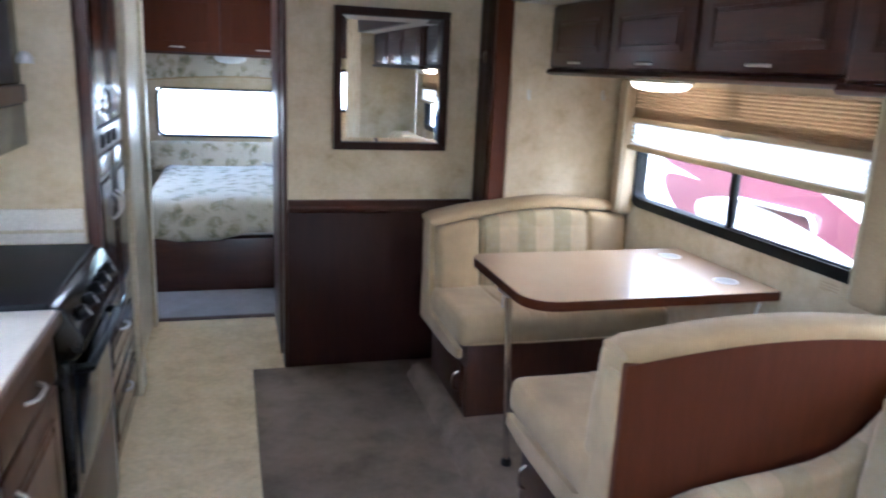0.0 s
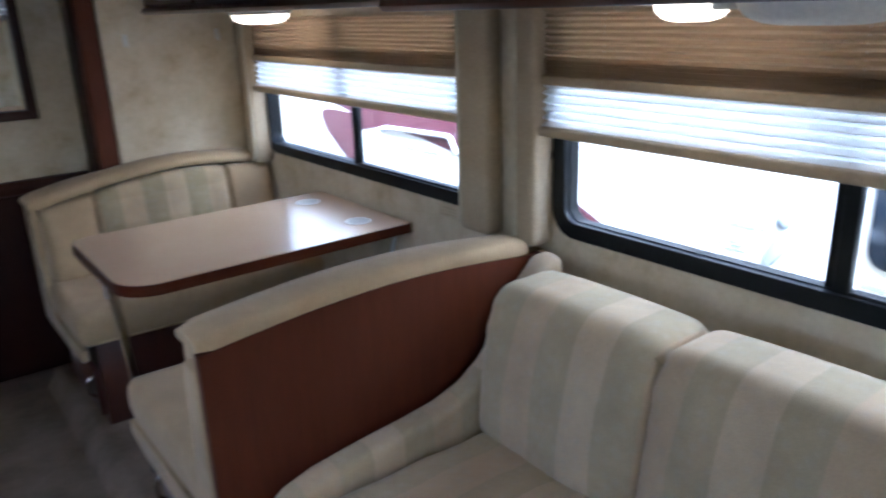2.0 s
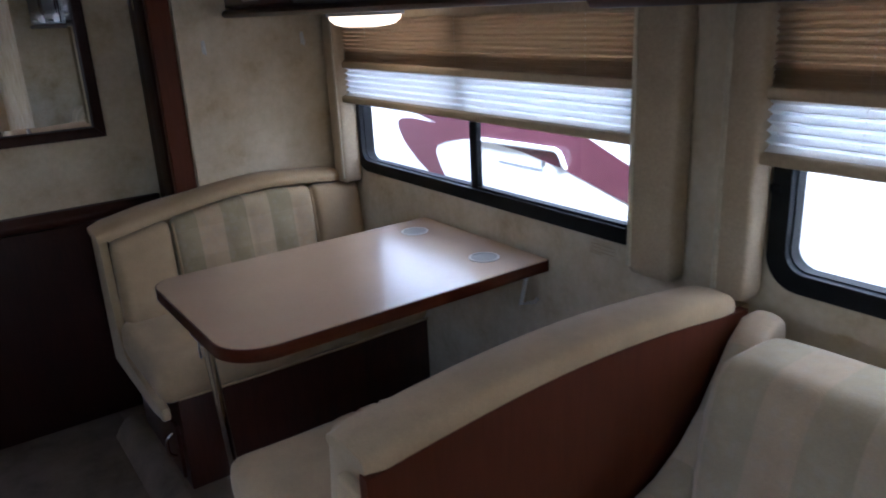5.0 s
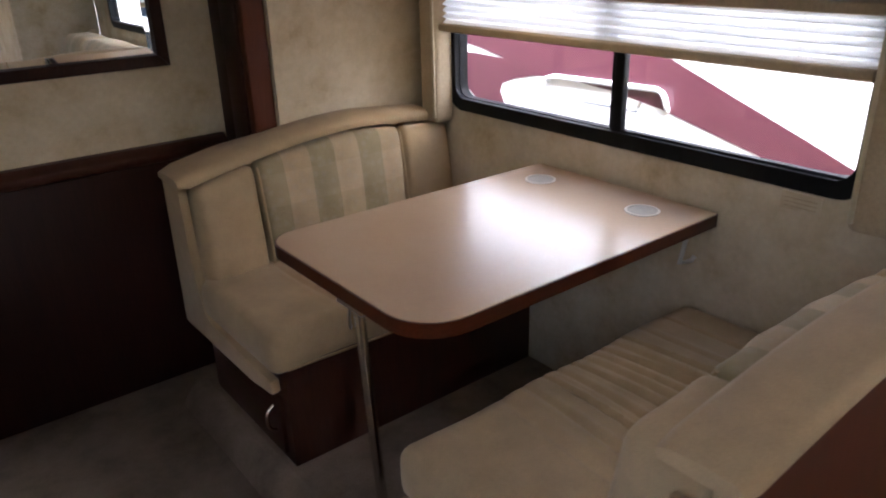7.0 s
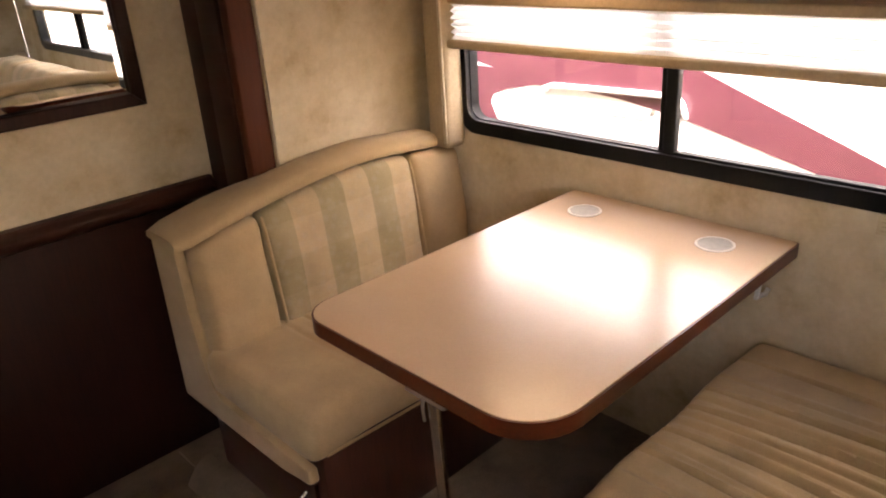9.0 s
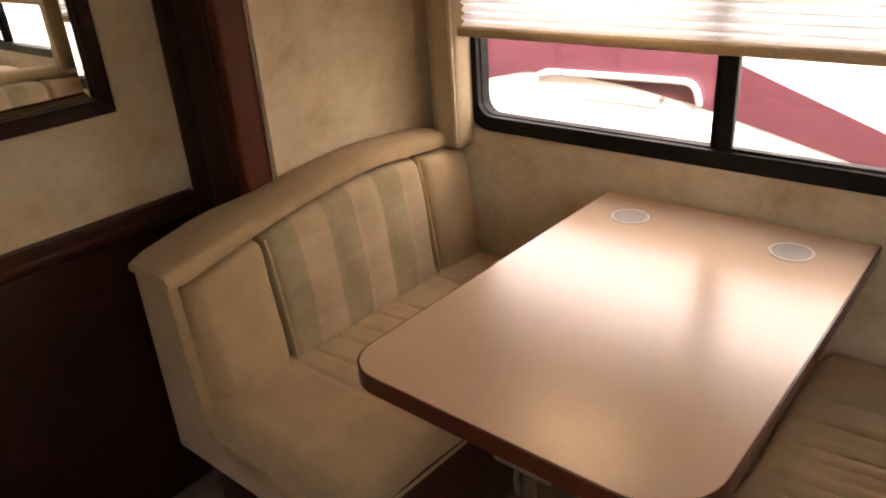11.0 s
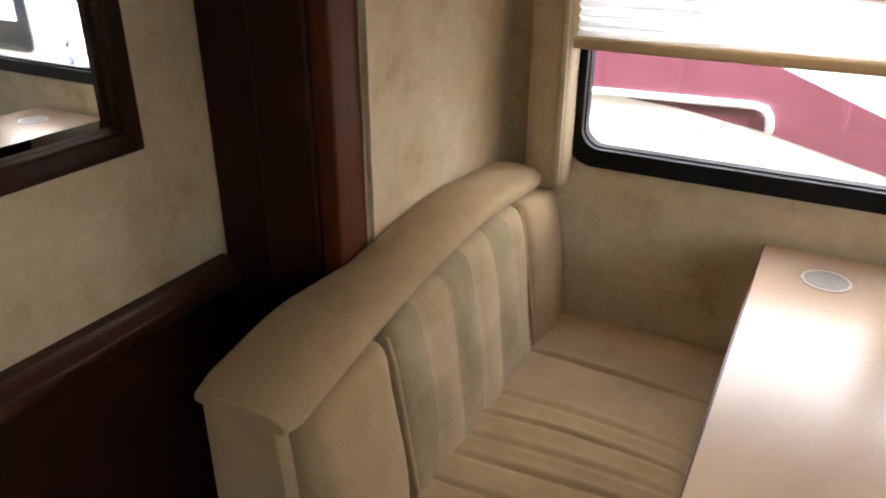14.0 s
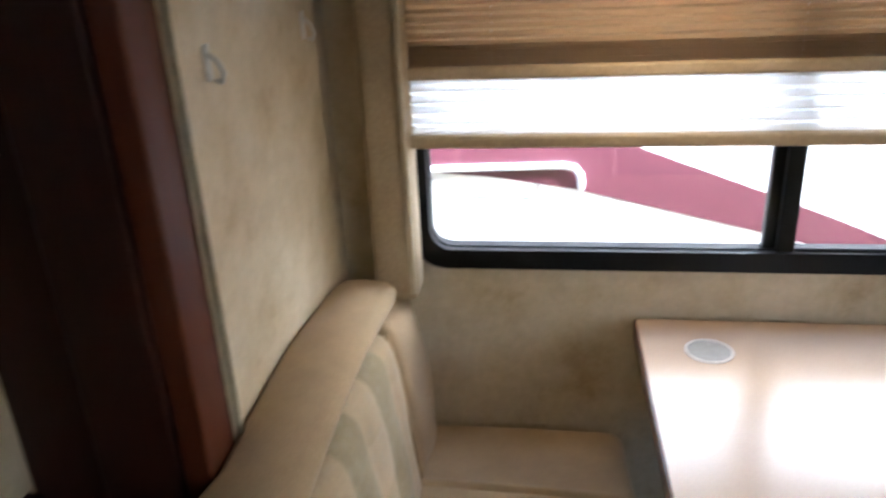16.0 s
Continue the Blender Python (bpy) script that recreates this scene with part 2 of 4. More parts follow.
def prism(points, axis, a, b, bevel=0.0, seg=2, bm=None):
    """Extrudes an outline of (u, v) along an axis: 0 gives (a, u, v), 1 gives (u, a, v), 2 gives (u, v, a)."""
    bm = bm or bmesh.new()

    def at(u, v, w):
        return ((w, u, v), (u, w, v), (u, v, w))[axis]
    lo = [bm.verts.new(at(u, v, a)) for u, v in points]
    hi = [bm.verts.new(at(u, v, b)) for u, v in points]
    f1, f2 = bm.faces.new(lo), bm.faces.new(hi[::-1])
    n = len(points)
    for i in range(n):
        bm.faces.new((lo[i], hi[i], hi[(i + 1) % n], lo[(i + 1) % n]))
    if bevel:
        bmesh.ops.bevel(bm, geom=list(f1.edges) + list(f2.edges), offset=bevel, segments=seg, affect="EDGES", profile=0.5)
    return bm


def rounded(u0, u1, v0, v1, r, n=6):
    """Outline of a rectangle; r is one radius or four (u0v0, u1v0, u1v1, u0v1)."""
    rs = r if isinstance(r, tuple) else (r,) * 4
    out = []
    for (cu, cv, su, sv, a0), rr in zip(((u0, v0, 1, 1, 180), (u1, v0, -1, 1, 270), (u1, v1, -1, -1, 0), (u0, v1, 1, -1, 90)), rs):
        rr = max(rr, 0.0005)
        for i in range(n + 1):
            a = radians(a0 + 90 * i / n)
            out.append((cu + su * rr + rr * math.cos(a), cv + sv * rr + rr * math.sin(a)))
    return out


def ring(outer, inner, axis, a, b, bm=None):
    """A frame between two outlines of equal length, extruded along an axis."""
    bm = bm or bmesh.new()

    def at(u, v, w):
        return ((w, u, v), (u, w, v), (u, v, w))[axis]
    loops = [[bm.verts.new(at(u, v, w)) for u, v in pts] for pts, w in ((outer, a), (inner, a), (inner, b), (outer, b))]
    n = len(outer)
    for k in range(4):
        p, q = loops[k], loops[(k + 1) % 4]
        for i in range(n):
            bm.faces.new((p[i], p[(i + 1) % n], q[(i + 1) % n], q[i]))
    return bm


def tube(points, r, seg=10, bm=None, flat=1.0):
    bm = bm or bmesh.new()
    pts = [Vector(p) for p in points]
    rings = []
    side = None
    for i, p in enumerate(pts):
        d = (pts[min(i + 1, len(pts) - 1)] - pts[max(i - 1, 0)]).normalized()
        if side is None:
            side = d.cross(Vector((0, 0, 1)))
            if side.length < 0.1:
                side = d.cross(Vector((1, 0, 0)))
        side = (side - d * side.dot(d)).normalized()
        up = d.cross(side)
        rings.append([bm.verts.new(p + side * r * math.cos(2 * math.pi * k / seg) + up * r * flat * math.sin(2 * math.pi * k / seg)) for k in range(seg)])
    for a, b in zip(rings, rings[1:]):
        for k in range(seg):
            bm.faces.new((a[k], a[(k + 1) % seg], b[(k + 1) % seg], b[k]))
    bm.faces.new(rings[0][::-1])
    bm.faces.new(rings[-1])
    return bm


def lathe(profile, centre, axis="Z", seg=24, bm=None):
    """Turns (radius, height) pairs about an axis through centre."""
    bm = bm or bmesh.new()
    c = Vector(centre)
    rings = []
    for r, h in profile:
        row = []
        for k in range(seg):
            a = 2 * math.pi * k / seg
            u, v = r * math.cos(a), r * math.sin(a)
            row.append(bm.verts.new(c + Vector({"Z": (u, v, h), "X": (h, u, v), "Y": (u, h, v)}[axis])))
        rings.append(row)
    for p, q in zip(rings, rings[1:]):
        for k in range(seg):
            bm.faces.new((p[k], p[(k + 1) % seg], q[(k + 1) % seg], q[k]))
    bm.faces.new(rings[0][::-1])
    bm.faces.new(rings[-1])
    return bm


def soft(size, r, cuts=(12, 12, 6), shape=None):
    """A padded block: a finely cut box with edges of radius r; shape moves each point (given with its place from 0 to 1)."""
    bm = bmesh.new()
    (x0, x1), (y0, y1), (z0, z1) = size
    nx, ny, nz = cuts
    lo, hi = Vector((x0, y0, z0)), Vector((x1, y1, z1))
    made = {}

    def vert(i, j, k):
        if (i, j, k) not in made:
            f = Vector((i / nx, j / ny, k / nz))
            # cut more finely near the edges
            g = Vector([0.5 - 0.5 * math.cos(math.pi * c) if n > 3 else c for c, n in zip(f, cuts)])
            g = (f + g) / 2
            p = Vector([a + (b - a) * c for a, b, c in zip(lo, hi, g)])
            core = Vector([min(max(c, a + r), b - r) for c, a, b in zip(p, lo, hi)])
            d = p - core
            if d.length > 1e-9:
                out = core + d.normalized() * min(r, d.length) if sum(abs(c) > 1e-6 for c in d) > 1 else p
                p = out
            if shape:
                p = shape(p, g)
            made[i, j, k] = bm.verts.new(p)
        return made[i, j, k]
    for i in range(nx):
        for j in range(ny):
            for k in (0, nz):
                bm.faces.new((vert(i, j, k), vert(i + 1, j, k), vert(i + 1, j + 1, k), vert(i, j + 1, k)))
    for i in range(nx):
        for k in range(nz):
            for j in (0, ny):
                bm.faces.new((vert(i, j, k), vert(i + 1, j, k), vert(i + 1, j, k + 1), vert(i, j, k + 1)))
    for j in range(ny):
        for k in range(nz):
            for i in (0, nx):
                bm.faces.new((vert(i, j, k), vert(i, j + 1, k), vert(i, j + 1, k + 1), vert(i, j, k + 1)))
    return bm


# ---- plan ----
WIN_X = 2.54        # inner face of the slide-out's window wall
END_Y = 4.30        # inner face of the slide-out's far end wall
REAR_Y = 4.575       # wall with the mirror
SLIDE_Y0 = 0.55     # near end of the slide-out
MAIN_X = 1.95       # main body's wall line beside the slide-out
LEFT_X = -0.34
CEIL, SLIDE_CEIL = 2.0, 1.745
FLOOR = -0.06        # main floor; the slide-out's floor lies a step higher
FRONT_Y = -1.5

# ---- floor, walls, ceiling ----
floor = single("floor", box(LEFT_X, MAIN_X, FRONT_Y, 5.37, -0.12, FLOOR, 0), VINYL, "tan mottled sheet vinyl floor of the kitchen aisle", "floor", "structure")
single("carpet", box(0.772, 1.56, FRONT_Y + 0.02, 4.55, FLOOR + 0.0005, FLOOR + 0.012, 0.004), CARPET, "worn brown carpet of the living area", "carpet", "structure")
single("carpet_corner", box(1.5605, 1.860, 4.362, 4.55, FLOOR + 0.0005, FLOOR + 0.012, 0.004), CARPET, "worn brown carpet beside the wainscot", "carpet", "structure")
single("slide_floor", box(1.561, WIN_X + 0.05, SLIDE_Y0, END_Y + 0.05, -0.055, 0.014, 0.0), CARPET, "brown carpeted floor of the slide-out", "carpet", "structure")
single("trim_slide_lip", prism([(1.505, FLOOR + 0.0125), (1.520, FLOOR + 0.035), (1.540, 0.002), (1.560, 0.018), (1.585, 0.020), (1.597, 0.0145), (1.597, FLOOR + 0.0125)], 1, SLIDE_Y0, 4.36, 0.003), CARPET, "carpeted lip at the edge of the slide-out floor", "carpet edge", "structure")
single("bedroom_floor", box(LEFT_X - 0.4, 2.0, 5.371, 7.86, -0.12, FLOOR + 0.012, 0.003), CARPET_BED, "pale grey bedroom carpet", "carpet", "structure")
single("trim_threshold", prism([(5.355, FLOOR + 0.0005), (5.36, FLOOR + 0.012), (5.375, FLOOR + 0.018), (5.39, FLOOR + 0.013), (5.39, FLOOR + 0.0005)], 0, 0.24, 0.93), CHERRY_X, "dark wood threshold strip at the bedroom carpet", "threshold", "structure")

WIN = {"window_1": (2.735, 4.160, 3.435), "window_2": (0.935, 2.430, 1.697)}
WZ0, WZ1 = 0.845, 1.56


def wall_with_holes(name, x0, x1, y0, y1, z0, z1, holes, mat, label):
    """A wall along y of thickness x0..x1, with rectangular openings (ya, yb, za, zb)."""
    bm = bmesh.new()
    y = y0
    for ya, yb, za, zb in sorted(holes):
        add_box(bm, x0, x1, y, ya, z0, z1)
        add_box(bm, x0, x1, ya, yb, z0, za)
        add_box(bm, x0, x1, ya, yb, zb, z1)
        y = yb
    add_box(bm, x0, x1, y, y1, z0, z1)
    bmesh.ops.remove_doubles(bm, verts=bm.verts[:], dist=1e-5)
    return single(name, bm, mat, label, "wall", "structure", smooth=False)


wall_with_holes("wall_window", WIN_X, WIN_X + 0.06, SLIDE_Y0, END_Y + 0.05, 0.0, SLIDE_CEIL + 0.05,
                [(a + 0.02, b - 0.02, WZ0 + 0.02, WZ1 - 0.02) for a, b, c in WIN.values()], WALLPAPER, "cream mottled wallpapered wall with two windows")
single("wall_slide_end", box(1.935, WIN_X - 0.001, END_Y, END_Y + 0.05, 0.0, SLIDE_CEIL + 0.05, 0), WALLPAPER, "cream mottled wallpapered end wall of the slide-out", "wall", "structure")
single("wall_slide_near", box(MAIN_X, WIN_X - 0.001, SLIDE_Y0 - 0.05, SLIDE_Y0, 0.0, SLIDE_CEIL + 0.05, 0), WALLPAPER, "cream wallpapered near end wall of the slide-out", "wall", "structure")
single("wall_mirror", box(0.93, 1.95, REAR_Y, REAR_Y + 0.05, FLOOR, CEIL, 0), WALLPAPER, "cream mottled wallpapered partition wall", "wall", "structure")
single("wall_front_side", box(MAIN_X, MAIN_X + 0.05, FRONT_Y, SLIDE_Y0 - 0.051, FLOOR, CEIL, 0), WALLPAPER, "plain cream side wall", "wall", "structure")
wall_with_holes("wall_left", LEFT_X - 0.05, LEFT_X, FRONT_Y, 4.42, FLOOR, CEIL, [(1.05, 2.75, 1.06, 1.46)], WALLPAPER, "plain cream wall behind the kitchen")
single("wall_slide_header", box(MAIN_X - 0.03, MAIN_X + 0.02, SLIDE_Y0, END_Y - 0.001, SLIDE_CEIL + 0.002, CEIL, 0), CHERRY_H, "dark wood header above the slide-out opening", "trim", "structure")
# Unseen ceiling openings, added to bring daylight to the aisle floor and passage.
FILL_VENTS = ((0.34, 0.86, 2.30, 2.82), (0.38, 0.82, 4.72, 5.12))
cb = bmesh.new()
yy = FRONT_Y
for xa, xb, ya, yb in FILL_VENTS:
    add_box(cb, LEFT_X - 0.05, MAIN_X + 0.05, yy, ya, CEIL, CEIL + 0.05)
    add_box(cb, LEFT_X - 0.05, xa, ya, yb, CEIL, CEIL + 0.05)
    add_box(cb, xb, MAIN_X + 0.05, ya, yb, CEIL, CEIL + 0.05)
    yy = yb
add_box(cb, LEFT_X - 0.05, MAIN_X + 0.05, yy, 5.42, CEIL, CEIL + 0.05)
single("ceiling", cb, PLASTER, "off-white padded vinyl ceiling", "ceiling", "structure", smooth=False)
FILL_LID = blind_material("translucent_fill_lid", (0.88, 0.88, 0.86), 0.75)
for xa, xb, ya, yb in FILL_VENTS:
    rv_ = thing("fill_vent", "unseen white framed ceiling opening with translucent lid, added to let daylight in", "roof vent", ((xa + xb) / 2, (ya + yb) / 2, CEIL), "roof vents", "structure")
    part("fill_vent_frame", ring(rounded(xa - 0.03, xb + 0.03, ya - 0.03, yb + 0.03, 0.02, 4), rounded(xa + 0.002, xb - 0.002, ya + 0.002, yb - 0.002, 0.015, 4), 2, CEIL - 0.012, CEIL - 0.001), PLASTIC, rv_)
    part("fill_vent_lid", box(xa - 0.02, xb + 0.02, ya - 0.02, yb + 0.02, CEIL + 0.06, CEIL + 0.064, 0), FILL_LID, rv_, smooth=False)
single("ceiling_slide", box(MAIN_X + 0.021, WIN_X + 0.06, SLIDE_Y0, END_Y + 0.05, SLIDE_CEIL, SLIDE_CEIL + 0.045, 0), PLASTER, "off-white ceiling of the slide-out", "ceiling", "structure")
wf = bmesh.new()
for q in ((LEFT_X, MAIN_X, FLOOR, 0.85), (LEFT_X, MAIN_X, 1.35, CEIL), (LEFT_X, LEFT_X + 0.1, 0.85, 1.35), (1.20, MAIN_X, 0.85, 1.35)):
    add_box(wf, q[0], q[1], FRONT_Y - 0.05, FRONT_Y, q[2], q[3])
single("wall_front", wf, WALLPAPER, "plain front wall around the windscreen", "wall", "structure", smooth=False)

# ---- mirror wall ----
wains = thing("wainscot", "dark cherry wood wainscot panel with moulded cap rail", "wainscot", (1.4, 4.555, FLOOR), kind="structure")
part("panel", box(0.945, 1.860, 4.556, REAR_Y - 0.001, FLOOR + 0.001, 0.745, 0.001), CHERRY_DULL, wains)
part("cap_rail", prism([(4.574, 0.740), (4.548, 0.740), (4.536, 0.754), (4.530, 0.770), (4.534, 0.778), (4.551, 0.784), (4.556, 0.796), (4.574, 0.799)], 0, 0.946, 1.860), CHERRY_X, wains)
pil = thing("slide_trim_post", "dark cherry wood post framing the slide-out opening", "trim post", (1.90, 4.39, 0.0), kind="structure")
# Redder veneer for the post's lit face; darker panel wood paints its shaded sides.
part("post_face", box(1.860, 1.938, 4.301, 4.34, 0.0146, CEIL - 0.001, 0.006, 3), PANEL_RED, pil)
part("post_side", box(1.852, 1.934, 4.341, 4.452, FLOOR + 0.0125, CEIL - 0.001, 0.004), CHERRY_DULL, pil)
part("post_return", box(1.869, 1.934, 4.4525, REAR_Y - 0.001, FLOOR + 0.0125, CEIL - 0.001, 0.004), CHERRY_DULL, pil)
part("weather_strip", box(1.9385, 1.9425, 4.288, 4.299, 0.03, 1.74, 0.001), CREAM_TRIM, pil, "thin cream edge strip")

mir = thing("mirror", "wall mirror with bright edge strip in a dark cherry frame", "mirror", (1.43, REAR_Y, 1.038))
MX0, MX1, MZ0, MZ1 = 1.160, 1.711, 1.044, 1.700
fw = 0.036
for nm, pts in (("frame_rail", [(MX0, MZ0), (MX1, MZ0), (MX1 - fw, MZ0 + fw), (MX0 + fw, MZ0 + fw)]), ("frame_rail", [(MX0, MZ1), (MX1, MZ1), (MX1 - fw, MZ1 - fw), (MX0 + fw, MZ1 - fw)]),
                ("frame_stile", [(MX0, MZ0), (MX0, MZ1), (MX0 + fw, MZ1 - fw), (MX0 + fw, MZ0 + fw)]), ("frame_stile", [(MX1, MZ0), (MX1, MZ1), (MX1 - fw, MZ1 - fw), (MX1 - fw, MZ0 + fw)])):
    part(nm, prism(pts, 1, REAR_Y - 0.028, REAR_Y - 0.0005, 0.005), CHERRY_DULL, mir)
gm = bmesh.new()
o = [(MX0 + fw, MZ0 + fw), (MX1 - fw, MZ0 + fw), (MX1 - fw, MZ1 - fw), (MX0 + fw, MZ1 - fw)]
bw = 0.022
i_ = [(MX0 + fw + bw, MZ0 + fw + bw), (MX1 - fw - bw, MZ0 + fw + bw), (MX1 - fw - bw, MZ1 - fw - bw), (MX0 + fw + bw, MZ1 - fw - bw)]
ov, iv = [gm.verts.new((u, REAR_Y - 0.010, v)) for u, v in o], [gm.verts.new((u, REAR_Y - 0.0125, v)) for u, v in i_]
bk = [gm.verts.new((u, REAR_Y - 0.004, v)) for u, v in o]
gm.faces.new(iv)
gm.faces.new(bk[::-1])
for k in range(4):
    gm.faces.new((ov[k], ov[(k + 1) % 4], iv[(k + 1) % 4], iv[k]))
    gm.faces.new((bk[k], bk[(k + 1) % 4], ov[(k + 1) % 4], ov[k]))
part("mirror_glass", gm, MIRROR, mir, "silvered bevelled glass", smooth=False)


def coat_hook(x, y, z, facing=-1):
    h = thing("coat_hook", "small white plastic coat hook on the wallpapered wall", "hook", (x, y, z), "hooks on the end wall")
    part("plate", prism(rounded(x - 0.007, x + 0.007, z - 0.022, z + 0.024, 0.008, 4), 1, y - 0.004, y - 0.0005, 0.001), PLASTIC, h)
    part("prong", tube([(x, y - 0.004, z + 0.012), (x, y - 0.016, z + 0.002), (x, y - 0.022, z - 0.012), (x, y - 0.018, z - 0.024), (x, y - 0.010, z - 0.020)], 0.003, 8), PLASTIC, h)


coat_hook(2.03, END_Y, 1.34)
coat_hook(2.41, END_Y, 1.348)
wp = thing("wall_plate", "small cream plastic label plate below the window", "wall plate", (WIN_X, 2.88, 0.80))
part("plate", box(WIN_X - 0.004, WIN_X - 0.0005, 2.835, 2.930, 0.795, 0.838, 0.001), WALLPAPER, wp)
for k in range(3):
    part("print_bar", box(WIN_X - 0.0048, WIN_X - 0.0041, 2.845, 2.920, 0.803 + k * 0.010, 0.805 + k * 0.010, 0), VALANCE, wp)
lt = thing("wall_latch", "small chrome latch on the dark post", "latch", (1.852, 4.40, 1.49))
part("plate", box(1.847, 1.8515, 4.412, 4.432, 1.475, 1.53, 0.001), CHROME, lt)
part("catch", tube([(1.847, 4.422, 1.515), (1.836, 4.422, 1.508), (1.833, 4.422, 1.495)], 0.004, 8), CHROME, lt)

# ---- windows ----


def slide_window(name, y0, y1, ym, label):
    w = thing(name, label, "window", (WIN_X, ym, WZ0), kind="structure")
    xo, xi = WIN_X + 0.046, WIN_X - 0.010
    f = 0.041
    out, inn = rounded(y0, y1, WZ0, WZ1, 0.075, 8), rounded(y0 + f, y1 - f, WZ0 + f, WZ1 - f, 0.045, 8)
    part("window_frame", ring(out, inn, 0, xi, xo), BLACK, w)
    step = rounded(y0 + f - 0.002, y1 - f + 0.002, WZ0 + f - 0.002, WZ1 - f + 0.002, 0.045, 8)
    part("inner_bead", ring(step, rounded(y0 + f + 0.003, y1 - f - 0.003, WZ0 + f + 0.003, WZ1 - f - 0.003, 0.042, 8), 0, xi + 0.018, xo - 0.01), BLACK, w)
    part("mullion", box(xi + 0.006, xi + 0.03, ym - 0.026, ym + 0.006, WZ0 + f, WZ1 - f, 0.003), BLACK, w)
    part("sliding_stile", box(xi + 0.022, xi + 0.046, ym - 0.004, ym + 0.028, WZ0 + f, WZ1 - f, 0.003), BLACK, w)
    part("track", box(xi + 0.004, xi + 0.012, y0 + f, ym - 0.027, WZ0 + f + 0.002, WZ0 + f + 0.010, 0.001), BLACK, w)
    for a, b, x in ((y0 + f, ym - 0.020, xi + 0.022), (ym + 0.02, y1 - f, xi + 0.036)):
        p = part("pane", box(x, x + 0.004, a, b, WZ0 + f, WZ1 - f, 0), GLASS, w, smooth=False)
        p.visible_shadow = False
    part("finger_latch", box(xi - 0.002, xi + 0.012, y1 - 0.020, y1 + 0.004, 1.045, 1.065, 0.003), BLACK, w)
    return w


slide_window("window_1", *WIN["window_1"], "black-framed sliding window with rounded corners beside the dinette")
slide_window("window_2", *WIN["window_2"], "black-framed sliding window with rounded corners behind the sofa")


def pleats(y0, y1, z0, z1, x, depth, pitch):
    """Pleated cloth, folded along y."""
    bm = bmesh.new()
    n = max(2, round((z1 - z0) / pitch)) * 2
    rows = []
    ny = 6
    for i in range(n + 1):
        z = z0 + (z1 - z0) * i / n
        xx = x + (depth if i % 2 else -depth)
        rows.append([bm.verts.new((xx + 0.0008 * math.sin(7 * j + i), y0 + (y1 - y0) * j / ny, z + 0.0007 * math.sin(3 * j + 2 * i))) for j in range(ny + 1)])
    for a, b in zip(rows, rows[1:]):
        for j in range(ny):
            bm.faces.new((a[j], a[j + 1], b[j + 1], b[j]))
    ext = bmesh.ops.extrude_face_region(bm, geom=bm.faces[:])
    bmesh.ops.translate(bm, verts=[v for v in ext["geom"] if isinstance(v, bmesh.types.BMVert)], vec=(0.0012, 0, 0))
    return bm


def day_night_blind(y0, y1, top):
    ym = (y0 + y1) / 2
    b = thing("pleated_blind", "half-lowered pleated day and night blind, tan over white", "blind", (2.505, ym, 1.11), "window blinds")
    part("head_rail", box(2.485, 2.525, y0, y1, top - 0.03, top, 0.003), VALANCE, b)
    part("night_shade", pleats(y0, y1, 1.2985, top - 0.029, 2.500, 0.0085, 0.0135), SHADE_NIGHT, b, "tan pleated night shade cloth", smooth=False)
    part("gathered_cloth", pleats(y0, y1, 1.263, 1.299, 2.500, 0.010, 0.0045), SHADE_NIGHT, b, "tightly folded foot of the night shade", smooth=False)
    part("middle_rail", prism(rounded(2.482, 2.519, 1.238, 1.262, 0.006, 4), 1, y0, y1), VALANCE, b)
    part("day_shade", pleats(y0, y1, 1.137, 1.238, 2.500, 0.009, 0.0195), SHADE_DAY, b, "white sheer pleated day shade", smooth=False)
    part("bottom_rail", prism(rounded(2.474, 2.519, 1.112, 1.136, 0.007, 4), 1, y0, y1), VALANCE, b)
    for f in (0.12, 0.5, 0.88):
        yy = y0 + (y1 - y0) * f
        part("cord", tube([(2.503, yy, 1.13), (2.503, yy, top - 0.03)], 0.0008, 6), PLASTIC, b)
    return b


day_night_blind(2.758, 4.150, 1.44)
day_night_blind(0.94, 2.430, 1.44)


def valance_leg(y0, y1, z0, depth, z1=1.43):
    v = thing("valance_leg", "tan padded window valance side leg", "valance", (WIN_X, (y0 + y1) / 2, z0), "window valance legs")
    part("padded_board", soft(((WIN_X - depth, WIN_X - 0.001), (y0, y1), (z0, z1)), 0.018, (6, 6, 16)), VALANCE, v)
    ye = y0 + 0.004 if y0 > 3 else y1 - 0.004
    part("edge_tape", box(WIN_X - depth - 0.0035, WIN_X - depth + 0.004, min(ye, ye + (0.012 if y0 > 3 else -0.012)), max(ye, ye + (0.012 if y0 > 3 else -0.012)), z0 + 0.02, z1 - 0.01, 0.002), CREAM_TRIM, v, "pale woven edge tape")


valance_leg(4.135, 4.225, 0.800, 0.085)
valance_leg(2.628, 2.755, 0.800, 0.066)
valance_leg(2.432, 2.515, 0.815, 0.075)

# ---- overhead cabinets over the dinette and the sofa ----


def pull(centre, direction, length=0.10, out=(-1, 0, 0)):
    """A bowed metal pull handle as a bmesh."""
    c, d, o_ = Vector(centre), Vector(direction).normalized(), Vector(out)
    pts = []
    for i in range(9):
        s = i / 8 * 2 - 1
        pts.append(c + d * length / 2 * s + o_ * (0.024 * (1 - s ** 4) + 0.001))
    return tube(pts, 0.0055, 8)


